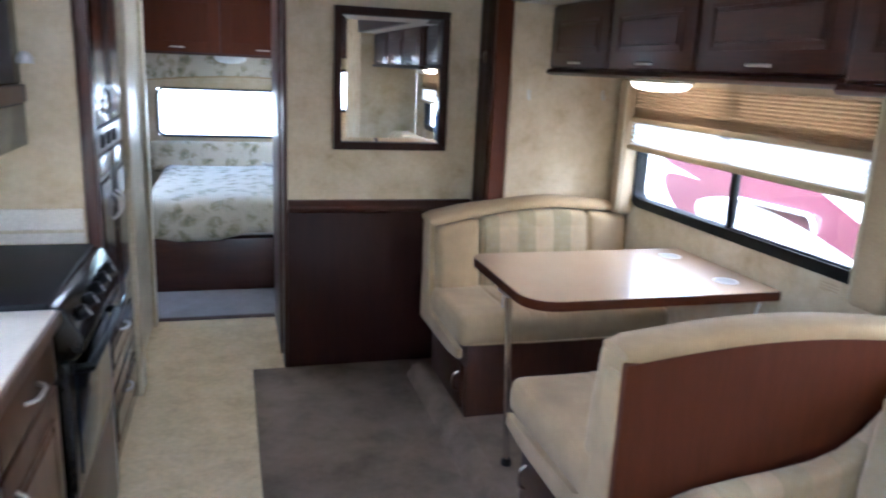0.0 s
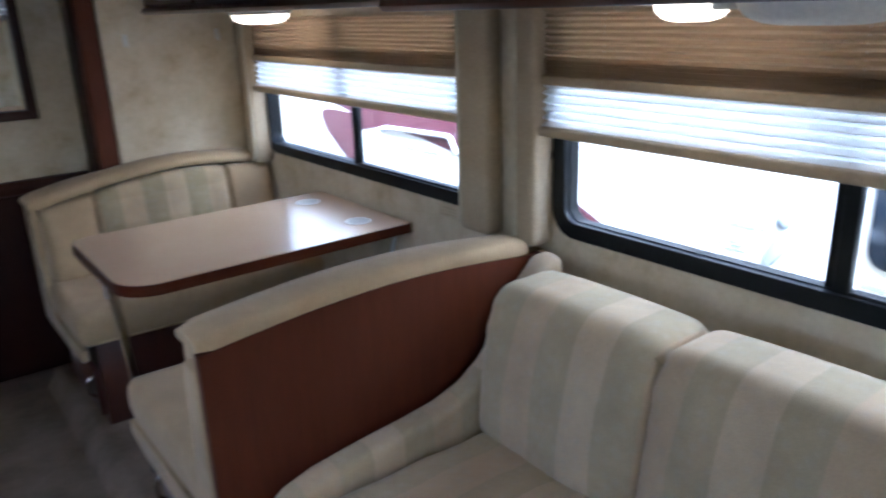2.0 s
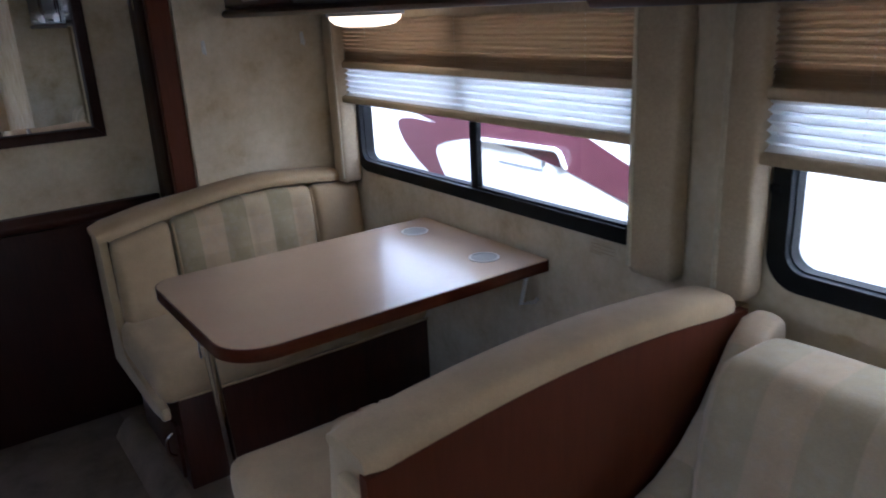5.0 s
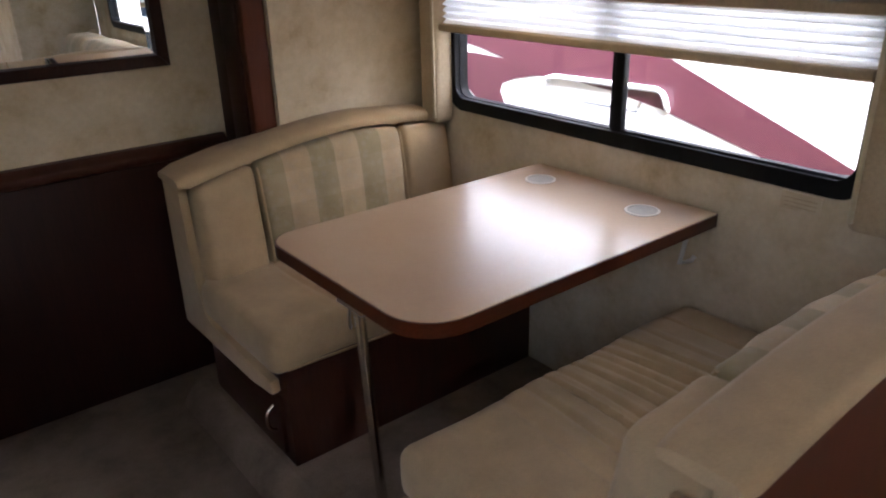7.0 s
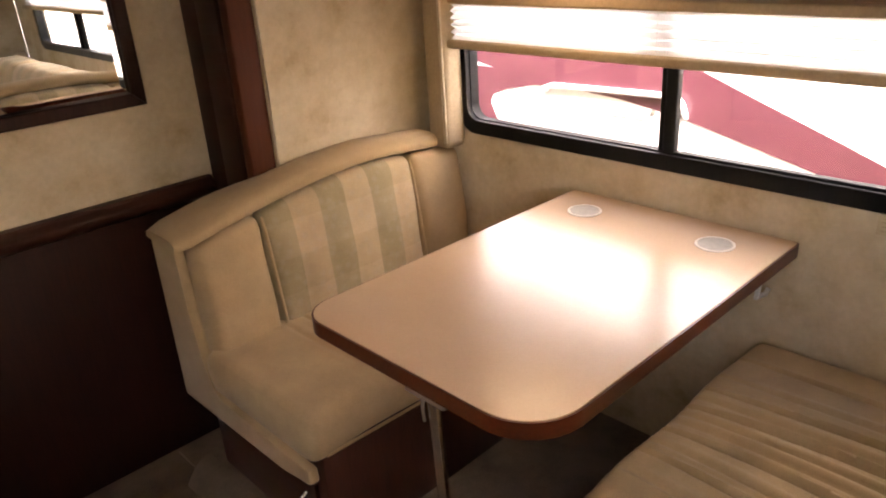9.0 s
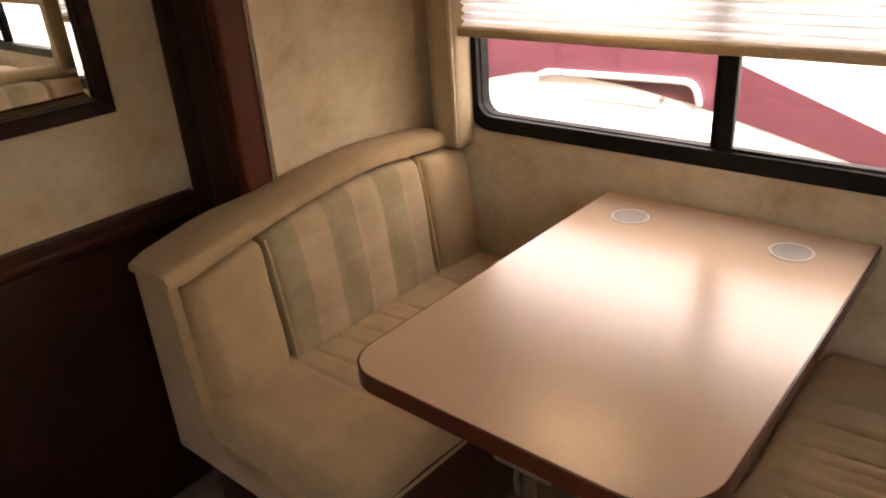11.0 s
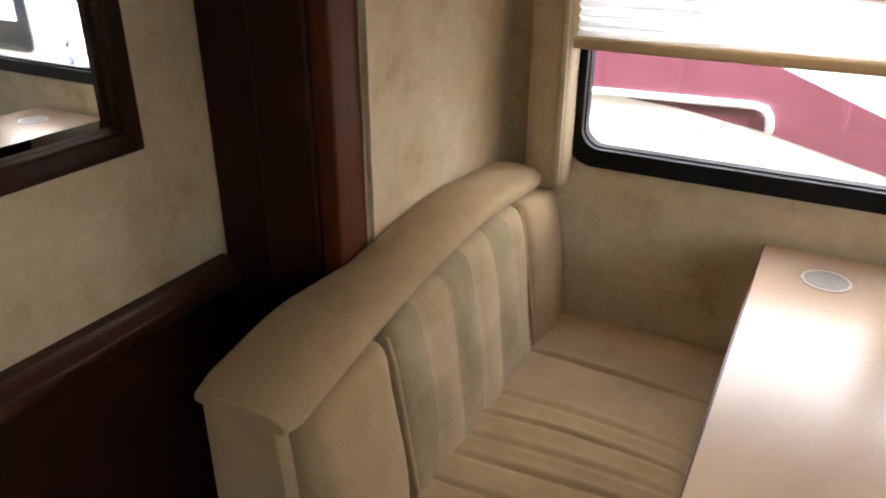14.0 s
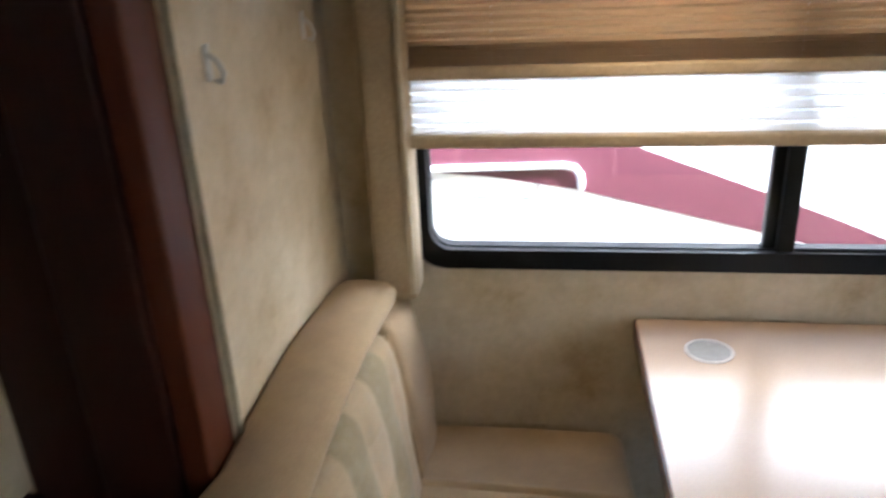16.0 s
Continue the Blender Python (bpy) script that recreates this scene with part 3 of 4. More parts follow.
def raised_door(parent, x, y0, y1, z0, z1, mat, handle_at=None, sign=-1, handle_dir=(0, 1, 0), hlen=0.095):
    """A raised-panel door in the plane x, its face towards sign."""
    t = 0.019 * sign
    d = part("door", box(min(x, x + t), max(x, x + t), y0, y1, z0, z1, 0.004), mat, parent)
    m_ = min(0.062, (y1 - y0) * 0.24, (z1 - z0) * 0.26)
    xf = x + t
    part("frame_bead", ring(rounded(y0 + m_, y1 - m_, z0 + m_, z1 - m_, 0.001, 1), rounded(y0 + m_ + 0.012, y1 - m_ - 0.012, z0 + m_ + 0.012, z1 - m_ - 0.012, 0.001, 1), 0, xf - 0.0005 * sign, xf + 0.004 * sign), mat, d, smooth=False)
    part("raised_panel", prism(rounded(y0 + m_ + 0.022, y1 - m_ - 0.022, z0 + m_ + 0.022, z1 - m_ - 0.022, 0.001, 1), 0, xf - 0.0005 * sign, xf + 0.006 * sign, 0.005, 1), mat, d, smooth=False)
    if handle_at:
        part("handle", pull((xf, *handle_at), handle_dir, hlen, (sign, 0, 0)), NICKEL, d, "bowed nickel pull handle")
    return d


def overhead(y0, y1, x, z0, z1, doors, label):
    c = thing("overhead_cabinet", label, "cabinet", (x, (y0 + y1) / 2, z0), "overhead cabinets of the slide-out")
    part("body", box(x, WIN_X - 0.002, y0, y1, z0 + 0.028, z1, 0.003), CHERRY_H, c)
    part("bottom_moulding", prism([(x - 0.030, z0 + 0.012), (x - 0.022, z0 + 0.002), (x - 0.006, z0), (x + 0.045, z0), (x + 0.045, z0 + 0.0275), (x - 0.014, z0 + 0.0275), (x - 0.024, z0 + 0.022)], 1, y0, y1), CHERRY_H, c)
    for a, b in doors:
        raised_door(c, x - 0.001, a + 0.008, b - 0.008, z0 + 0.034, z1 - 0.012, CHERRY_H, ((a + b) / 2, z0 + 0.055))
    return c


overhead(2.515, END_Y - 0.002, 2.14, 1.434, SLIDE_CEIL - 0.002, [(3.745, 4.29), (3.165, 3.735), (2.53, 3.155)], "dark cherry overhead cabinet with three raised-panel doors")
overhead(SLIDE_Y0 + 0.003, 2.510, 2.10, 1.422, SLIDE_CEIL - 0.002, [(1.90, 2.495), (1.26, 1.89), (0.58, 1.25)], "deeper dark cherry overhead cabinet above the sofa")


def under_light(x, y, z, half_lit, top):
    """A double oval lamp; with half_lit only one of its lenses glows."""
    L = thing("under_cabinet_light", "oval white light with lit lens under the overhead cabinet", "lamp", (x, y, z), "under-cabinet lights")
    a, b = 0.185, 0.070
    k = 1.25 if half_lit else 1

    def dome(ya, yb, h, s=1.0):
        bm = bmesh.new()
        rows = []
        for i in range(8):
            t = i / 7
            q = math.cos(t * math.pi / 2) ** 0.5 if i < 7 else 0.02
            rows.append([bm.verts.new((x + b * s * q * math.cos(u), (ya + yb) / 2 + (yb - ya) / 2 * s * q * math.sin(u), z - 0.010 - h * math.sin(t * math.pi / 2))) for u in [2 * math.pi * j / 28 for j in range(28)]])
        for p, r in zip(rows, rows[1:]):
            for j in range(28):
                bm.faces.new((p[j], p[(j + 1) % 28], r[(j + 1) % 28], r[j]))
        bm.faces.new(rows[0])
        bm.faces.new(rows[-1])
        return bm
    base = [(x + b * 1.12 * math.cos(u), y + (a * k * 1.06) * math.sin(u)) for u in [2 * math.pi * j / 40 for j in range(40)]]
    part("base", prism(base, 2, z - 0.011, top - 0.0005, 0.003), PLASTIC, L)
    if half_lit:
        part("lit_lens", dome(y + 0.080, y + 0.212, 0.040), LAMP_ON, L, "glowing ribbed lens")
        part("unlit_lens", dome(y - 0.215, y + 0.060, 0.046), PLASTIC, L, "unlit grey lens")
        part("switch", box(x - 0.05, x + 0.05, y + 0.062, y + 0.079, z - 0.030, z - 0.009, 0.004), PLASTIC, L)
    else:
        part("lit_lens", dome(y - a, y + a, 0.034), LAMP_ON, L, "glowing ribbed lens")


under_light(2.33, 3.68, 1.434, False, 1.462)
under_light(2.33, 1.765, 1.440, True, 1.450)

# ---- dinette ----
tb = thing("dinette_table", "peach laminate dinette table with dark wood edge and two cup holders", "table", (2.06, 3.385, 0.0145))
TX0, TX1, TY0, TY1, TZ = 1.583, 2.530, 3.074, 3.704, 0.74
outline = rounded(TX0, TX1, TY0, TY1, (0.115, 0.012, 0.012, 0.075), 10)
inner = rounded(TX0 + 0.004, TX1 - 0.004, TY0 + 0.004, TY1 - 0.004, (0.112, 0.010, 0.010, 0.072), 10)
CUPS = ((2.402, 3.578), (2.402, 3.216))
part("edge_band", ring(outline, inner, 2, TZ - 0.034, TZ - 0.0015), EDGE, tb, "dark cherry wood edge band")
tt = prism(inner, 2, TZ - 0.032, TZ, 0.0012, 1)
top = part("tabletop", tt, LAMINATE, tb)
cut = bmesh.new()
for cx, cy in CUPS:
    lathe([(0.039, TZ - 0.05), (0.039, TZ + 0.02)], (cx, cy, 0), seg=32, bm=cut)
bmesh.ops.recalc_face_normals(cut, faces=cut.faces[:])
# the cup holes are cut with a throw-away mesh
cm = bpy.data.meshes.new("cup_cutter")
cut.transform(Matrix.Translation(-ROOT[tb.name]))
cut.to_mesh(cm)
cut.free()
co = bpy.data.objects.new("cup_cutter", cm)
scene.collection.objects.link(co)
co.parent = tb
md = top.modifiers.new("cut", "BOOLEAN")
md.object, md.operation, md.solver = co, "DIFFERENCE", "EXACT"
bpy.context.view_layer.update()
done = bpy.data.meshes.new_from_object(top.evaluated_get(bpy.context.evaluated_depsgraph_get()))
top.modifiers.clear()
top.data = done
bpy.data.objects.remove(co)
for cx, cy in CUPS:
    c = part("cup_holder", lathe([(0.0383, TZ + 0.001), (0.036, TZ - 0.004), (0.035, TZ - 0.012), (0.001, TZ - 0.0125)], (cx, cy, 0), seg=36), RECESS, tb, "shallow recessed grey cup holder")
    rim = [(cx + 0.0445 * math.cos(q), cy + 0.0445 * math.sin(q)) for q in [2 * math.pi * k / 40 for k in range(40)]]
    rin = [(cx + 0.0385 * math.cos(q), cy + 0.0385 * math.sin(q)) for q in [2 * math.pi * k / 40 for k in range(40)]]
    part("rim", ring(rim, rin, 2, TZ + 0.0003, TZ + 0.0022), CUP_RIM, c, "cream plastic rim")
LX, LY = 1.612, 3.335
part("leg", tube([(1.655, 3.350, 0.020), (LX, LY, 0.705)], 0.0125, 12), CHROME, tb, "slender chrome folding leg")
part("leg_foot", lathe([(0.019, 0.0146), (0.019, 0.030), (0.014, 0.042)], (1.655, 3.350, 0)), RUBBER, tb)
part("leg_bracket", box(LX - 0.022, LX + 0.022, LY - 0.05, LY + 0.05, 0.688, 0.7055, 0.003), STEEL, tb)
part("leg_brace", tube([(LX - 0.010, LY + 0.012, 0.70), (LX - 0.014, LY + 0.014, 0.66), (LX - 0.012, LY + 0.014, 0.635)], 0.006, 8, flat=0.5), STEEL, tb)
for s in (-0.20, 0.34):
    part("wall_bracket", tube([(2.50, LY + s, 0.705), (2.47, LY + s, 0.60), (2.525, LY + s, 0.592), (2.536, LY + s, 0.60)], 0.006, 8), PLASTIC, tb, "white wire wall support")

BX0 = 1.556         # aisle side of the benches


def arch_line(x):
    """Height of the underside of a bench's cap rail."""
    t = (x - BX0) / (2.46 - BX0)
    return 0.742 + 0.088 * math.sin(min(1, t * 1.35 + 0.02) * math.pi / 2) - 0.02 * max(0, t - 0.7) / 0.3


def crease(x, v, folds):
    z = 0.0
    for fx, w, d, bend in folds:
        q = (x - fx - bend * math.sin(v * 3.1 + fx * 9)) / w
        z -= 1.7 * d * math.exp(-q * q) * (0.35 + 0.65 * math.sin(min(1, max(0, v)) * math.pi))
        z += 0.9 * d * math.exp(-((q - 1.9) / 1.3) ** 2) * math.sin(min(1, max(0, v)) * math.pi)
    return z


def bench(y_back, s, label, folds, panel, deep=0.0, rise=0.0, thick=0.0, flat=0.0):
    """A dinette bench. s is -1 when it faces the front of the coach."""
    b = thing("dinette_bench", label, "bench", (2.05, y_back + s * 0.25, 0.0145), "dinette benches")

    def arch(x):
        t = (x - BX0) / (2.46 - BX0)
        if flat:
            return flat + rise * math.sin(min(1, max(0, t)) * math.pi)
        return arch_line(x) + rise * math.sin(min(1, max(0, t)) * math.pi)

    def Y(u):
        return y_back + s * u

    def span(u0, u1):
        return tuple(sorted((Y(u0), Y(u1))))
    # wooden box with a door on the aisle side
    base = part("base", box(1.612, WIN_X - 0.003, *span(0.003 if not panel else 0.045, 0.490 + deep), 0.0146, 0.335, 0.003), CHERRY, b)
    raised = span(0.075, 0.455 + deep)
    dr = part("base_door", box(1.5985, 1.6115, raised[0], raised[1], 0.045, 0.235, 0.003), CHERRY_H, b)
    part("handle", pull((1.5985, Y(0.415 + deep), 0.150), (0, 0, 1), 0.085), CHROME, dr, "chrome pull handle")
    # seat cushion
    y0, y1 = span(0.112, 0.525 + deep)

    def seat_shape(p, g):
        v = g.y if s > 0 else 1 - g.y
        p = p.copy()
        if g.z > 0.6:
            side = math.sin(min(1, max(0, g.x)) * math.pi) ** 0.4 * math.sin(min(1, max(0, v)) * math.pi) ** 0.35
            p.z += 0.014 * side + crease(p.x, v, folds)
        if v > 0.9:
            p.y += s * 0.004 * math.sin(p.x * 17)
        return p
    cuts = (400, 16, 5)
    cush = part("seat_cushion", soft(((1.560, WIN_X - 0.006), (y0, y1), (0.341, 0.465)), 0.036, cuts, seat_shape), TAN, b, "tan microfibre seat cushion with creases")
    part("piping", tube([(1.608, Y(0.518 + deep), 0.352), (1.9, Y(0.526 + deep), 0.350), (2.3, Y(0.526 + deep), 0.350), (WIN_X - 0.02, Y(0.520 + deep), 0.352)], 0.004, 8), TAN, cush)
    # upholstered aisle-side panel, from the cap rail down and round under the seat
    prof = [(-0.040, 0.266), (0.40, 0.279), (0.505, 0.290), (0.520, 0.302), (0.516, 0.336), (0.40, 0.337), (0.19, 0.340), (0.150, 0.365), (0.118, 0.44), (0.106, 0.56), (0.098, 0.70), (0.095, 0.755), (-0.040, 0.755)]
    part("side_panel", prism([(Y((0.022 if panel and u < 0.01 else u) + (deep if u > 0.3 else 0)), v) for u, v in prof], 0, BX0, 1.582, 0.008, 3), TAN, b)
    # back board
    nb = 14
    back = [(1.6, 0.336)] + [(1.6 + (WIN_X - 0.004 - 1.6) * i / nb, arch(1.6 + (WIN_X - 0.004 - 1.6) * i / nb) - 0.004) for i in range(nb + 1)] + [(WIN_X - 0.004, 0.336)]
    part("back_board", prism(back, 1, *span(0.022, 0.06)), TAN, b)
    # backrest cushions
    for k, (x0, x1, mat, lab) in enumerate(((1.586, 1.786, TAN, ""), (1.789, 2.325, STRIPE_X, "striped jacquard centre cushion"), (2.328, WIN_X - 0.006, TAN, ""))):
        def back_shape(p, g, x0=x0, x1=x1, k=k):
            p = p.copy()
            h = (p.z - 0.44) / 0.30
            p.z = 0.44 + h * (arch(p.x) - 0.012 - 0.44)
            lean = (1 - h) * 0.055
            d = (p.y - y_back) * s - thick
            front = min(1, max(0, (d - 0.06) / 0.09))
            puff = (0.024 if k != 1 else 0.014 + 0.010 * abs(math.sin(math.pi * (p.x - 1.789) / 0.0893)) ** 0.6) * (math.sin(min(1, max(0, g.x)) * math.pi) ** 0.5) * math.sin(min(1, max(0, h)) * math.pi) ** 0.6
            p.y += s * front * (lean + puff + 0.003 * math.sin(p.x * 40 + p.z * 23))
            return p
        ya, yb = span(0.060, 0.132 + thick)
        cu = part("back_cushion", soft(((x0, x1), (ya, yb), (0.44, 0.74)), 0.026, (48 if k == 1 else 14, 6, 14), back_shape), mat, b, lab)
        for xe in ((x0 + 0.004, x1 - 0.004) if k == 1 else ()):
            pts = []
            for i in range(9):
                h = 0.03 + 0.94 * i / 8
                z = 0.44 + h * (arch(xe) - 0.012 - 0.44)
                pts.append((xe, Y(0.128 + thick + (1 - h) * 0.055 - 0.012 * (abs(h - 0.5) * 2) ** 8), z))
            part("piping", tube(pts, 0.0042, 8), TAN, cu)
    # padded cap rail along the top
    n = 22
    over = 0.004 if panel else 0.013
    rows = []
    bm = bmesh.new()
    sec = [(-0.001, 0.0), (-0.004, 0.012), (0.0, 0.030), (0.012, 0.038), (0.055, 0.042), (0.105, 0.036), (0.122, 0.022), (0.124, 0.008), (0.118, -0.004), (0.06, -0.006)]
    for i in range(n + 1):
        x = BX0 - over + (WIN_X - 0.088 - BX0 + over) * i / n
        k = 0.55 if i == 0 else 0.92 if i == n else 1.0
        rows.append([bm.verts.new((x + (0.006 if i == 0 else 0), Y(0.06 + (u - 0.06) * (0.93 if i in (0, n) else 1) - (0.042 * min(1, max(0, (1.87 - x) / 0.14)) if u < 0.03 and not panel else 0)), arch(max(x, BX0)) + 0.002 + (v - 0.017) * k + 0.017)) for u, v in sec])
    m_ = len(sec)
    for p, q in zip(rows, rows[1:]):
        for j in range(m_):
            bm.faces.new((p[j], p[(j + 1) % m_], q[(j + 1) % m_], q[j]))
    bm.faces.new(rows[0])
    bm.faces.new(rows[-1])
    part("cap_rail", bm, TAN, b, "padded tan cap rail")
    if panel:
        pts = [(1.560, 0.016)] + [(1.560 + (2.50 - 1.560) * i / 16, arch(1.560 + (2.50 - 1.560) * i / 16)) for i in range(17)] + [(2.50, 0.016)]
        part("back_panel", prism(pts, 1, *span(0.0, 0.021)), PANEL_RED, b, "reddish cherry veneer back panel")
    return b


FOLDS_A = [(1.80, 0.008, 0.0022, 0.020), (1.86, 0.006, 0.003, 0.018), (1.93, 0.006, 0.004, 0.015), (1.985, 0.007, 0.003, 0.014), (2.05, 0.005, 0.004, 0.016), (2.115, 0.007, 0.0025, 0.012), (2.30, 0.005, 0.006, 0.006)]
FOLDS_B = [(1.82, 0.012, 0.004, 0.020), (1.885, 0.008, 0.006, 0.018), (1.945, 0.0045, 0.010, 0.020), (1.985, 0.007, 0.006, 0.022), (2.045, 0.0042, 0.014, 0.015), (2.085, 0.008, 0.006, 0.018), (2.125, 0.006, 0.006, 0.014), (2.165, 0.0042, 0.016, 0.016), (2.205, 0.008, 0.005, 0.012), (2.255, 0.0042, 0.012, 0.014), (2.32, 0.006, 0.005, 0.012), (2.41, 0.0045, 0.007, 0.008)]
bench(END_Y - 0.002, -1, "tan upholstered dinette bench with striped back against the end wall", FOLDS_A, False, 0.068, 0.004)
bench(2.440, 1, "tan upholstered dinette bench with cherry veneer back panel", FOLDS_B, True, 0.185, 0.034, 0.060, 0.795)

# ---- sofa ----
sofa = thing("sofa", "cream and sage striped upholstered sofa with wide back cushions", "sofa", (2.0, 1.55, 0.0145))
SY0, SY1 = 0.62, 2.418
part("base", box(1.66, 2.44, SY0 + 0.02, SY1 - 0.02, 0.0146, 0.27, 0.006), TAN, sofa)


def sofa_seat(p, g):
    p = p.copy()
    if g.z > 0.5:
        p.z += 0.022 * math.sin(min(1, max(0, g.x)) * math.pi) ** 0.5 * math.sin(min(1, max(0, g.y)) * math.pi) ** 0.3
        p.z += 0.0025 * math.sin(p.x * 31 + p.y * 12) + 0.002 * math.sin(p.y * 43 - p.x * 9)
    return p


for a, b in ((SY0 + 0.13, 1.478), (1.482, SY1 - 0.075)):
    sc = part("seat_cushion", soft(((1.600, 2.25), (a, b), (0.272, 0.430)), 0.045, (22, 22, 6), sofa_seat), STRIPE_Y, sofa)
    part("piping", tube([(1.605, a + 0.03, 0.395), (1.597, (a + b) / 2, 0.398), (1.605, b - 0.03, 0.395)], 0.0045, 8), TAN, sc)

SEAM = 1.875


def sofa_back(a, b):
    def shape(p, g):
        p = p.copy()
        h = min(1, max(0, (p.z - 0.40) / 0.39))
        edge = math.sin(min(1, max(0, g.y)) * math.pi) ** 0.2
        p.z += h * (0.030 * edge - 0.012)
        front = 1 - min(1, max(0, (p.x - 2.17) / 0.20))
        p.x += 0.065 * h * front - 0.050 * front * edge * math.sin(math.pi * (0.15 + 0.75 * h)) ** 0.8 + 0.022 * front
        p.x += front * 0.003 * math.sin(p.y * 29 + p.z * 17) + front * (1 - edge) * 0.014 * math.sin(p.z * 95 + p.y * 30) * h
        return p
    return soft(((2.17, 2.455), (a, b), (0.40, 0.792)), 0.065, (14, 24, 20), shape)


for a, b in ((SEAM - 0.021, SY1 - 0.05), (1.20, SEAM + 0.021), (SY0 + 0.06, 1.215)):
    bc = part("back_cushion", sofa_back(a, b), STRIPE_Y, sofa)
part("back_board", box(2.458, 2.490, SY0, SY1 - 0.01, 0.27, 0.70, 0.015, 3), TAN, sofa)

# low side bolster that follows the bench's wooden panel and sweeps up behind
CURVE = [(1.635, 0.395), (1.65, 0.432), (1.69, 0.462), (1.76, 0.482), (1.88, 0.497), (2.0, 0.507), (2.10, 0.520), (2.18, 0.545), (2.25, 0.590), (2.31, 0.650), (2.355, 0.715), (2.395, 0.775), (2.44, 0.815), (2.475, 0.815)]


def bolster(y0, y1):
    bm = bmesh.new()
    rows = []
    yc, w = (y0 + y1) / 2, (y1 - y0) / 2
    for i, (x, z) in enumerate(CURVE):
        row = []
        for k in range(9):
            a = math.pi * k / 8
            row.append(bm.verts.new((x, yc - w * math.cos(a), z - 0.030 + 0.030 * math.sin(a) ** 0.6)))
        row.append(bm.verts.new((x, y1, 0.27)))
        row.append(bm.verts.new((x, y0, 0.27)))
        rows.append(row)
    m_ = len(rows[0])
    for p, q in zip(rows, rows[1:]):
        for j in range(m_):
            bm.faces.new((p[j], p[(j + 1) % m_], q[(j + 1) % m_], q[j]))
    bm.faces.new(rows[0])
    bm.faces.new(rows[-1])
    return bm


STRIPE_ARM = fabric("arm_stripes", [S_CREAM, S_SOFT, S_TAN, S_SOFT], axis=0, origin=1.58, width=0.085)
part("side_bolster", bolster(SY1 - 0.078, SY1), STRIPE_ARM, sofa, "striped side bolster sweeping up to the back")
part("side_bolster", bolster(SY0, SY0 + 0.115), STRIPE_ARM, sofa, "striped side bolster sweeping up to the back")

# ---- kitchen ----
KX, KZ = 0.268, 0.832
base_c = thing("kitchen_base_cabinet", "brown wooden kitchen base cabinet with arched pull handles", "cabinet", (0.0, 2.0, FLOOR))
part("body", box(LEFT_X + 0.002, KX - 0.022, 0.90, 2.925, 0.02, KZ - 0.036, 0.002), OAKISH, base_c)
part("toe_kick", box(LEFT_X + 0.002, KX - 0.07, 0.90, 2.925, FLOOR + 0.0005, 0.0195, 0), BLACK, base_c)
for a, b, hy in ((2.46, 2.915, 2.52), (2.02, 2.45, 2.39), (1.58, 2.01, 1.64), (1.14, 1.57, 1.51)):
    d = raised_door(base_c, KX - 0.021, a, b, 0.05, KZ - 0.19, OAKISH, None, 1)
    part("handle", pull((KX - 0.002, hy, KZ - 0.30), (0, 0, 1), 0.11, (1, 0, 0)), NICKEL, d, "arched nickel pull handle")
    dr = part("drawer_front", box(KX - 0.021, KX - 0.002, a, b, KZ - 0.175, KZ - 0.05, 0.004), OAKISH, base_c)
    part("handle", pull((KX - 0.002, (a + b) / 2, KZ - 0.11), (0, 1, 0), 0.11, (1, 0, 0)), NICKEL, dr, "arched nickel pull handle")
ct = thing("countertop", "pale laminate kitchen worktop with dark wood edge", "worktop", (0.0, 2.0, KZ - 0.035))
part("slab", box(LEFT_X + 0.001, KX + 0.006, 0.88, 2.930, KZ - 0.035, KZ, 0.003), COUNTER, ct)
part("edge", box(KX + 0.0065, KX + 0.018, 0.88, 2.930, KZ - 0.036, KZ - 0.001, 0.004), OAKISH, ct, "dark wood front edge")
part("cutting_board", prism(rounded(-0.16, 0.16, 2.45, 2.80, 0.03), 2, KZ + 0.0005, KZ + 0.012, 0.003), OAKISH, ct, "wooden sink cover")

st = thing("stove", "black gas range with covered top, bullnose controls and oven door", "stove", (0.0, 3.25, FLOOR))
S0, S1 = 2.935, 3.572
part("body", box(LEFT_X + 0.002, KX - 0.005, S0, S1, FLOOR + 0.0005, KZ - 0.03, 0.004), BLACK_GLOSS, st)
part("cooktop_cover", box(LEFT_X + 0.01, KX - 0.012, S0 + 0.004, S1 - 0.004, KZ - 0.0295, KZ + 0.012, 0.006, 3), BLACK, st, "black folding cooktop cover")
part("control_panel", prism([(KX - 0.011, KZ + 0.004), (KX + 0.020, KZ - 0.004), (KX + 0.062, KZ - 0.085), (KX + 0.060, KZ - 0.120), (KX + 0.040, KZ - 0.140), (KX - 0.004, KZ - 0.145)], 1, S0 + 0.004, S1 - 0.004, 0.008, 3), BLACK_GLOSS, st)
for k in range(5):
    yk = S0 + 0.085 + k * 0.105
    kn = lathe([(0.019, 0.0), (0.019, 0.014), (0.015, 0.022), (0.004, 0.0225)], (0, 0, 0), seg=18)
    kn.transform(Matrix.Translation((KX + 0.0415, yk, KZ - 0.042)) @ Matrix.Rotation(radians(63), 4, "Y"))
    knob = part("knob", kn, BLACK, st)
    part("pointer", tube([(KX + 0.060, yk, KZ - 0.030), (KX + 0.071, yk, KZ - 0.048)], 0.002, 6), STEEL, knob)
door = part("oven_door", box(KX - 0.004, KX + 0.022, S0 + 0.006, S1 - 0.03, 0.30, KZ - 0.150, 0.006), BLACK_GLOSS, st)
part("oven_glass", box(KX + 0.0225, KX + 0.026, S0 + 0.07, S1 - 0.07, 0.34, KZ - 0.20, 0.001), DARK_TINT, door, "dark mirror-like oven glass")
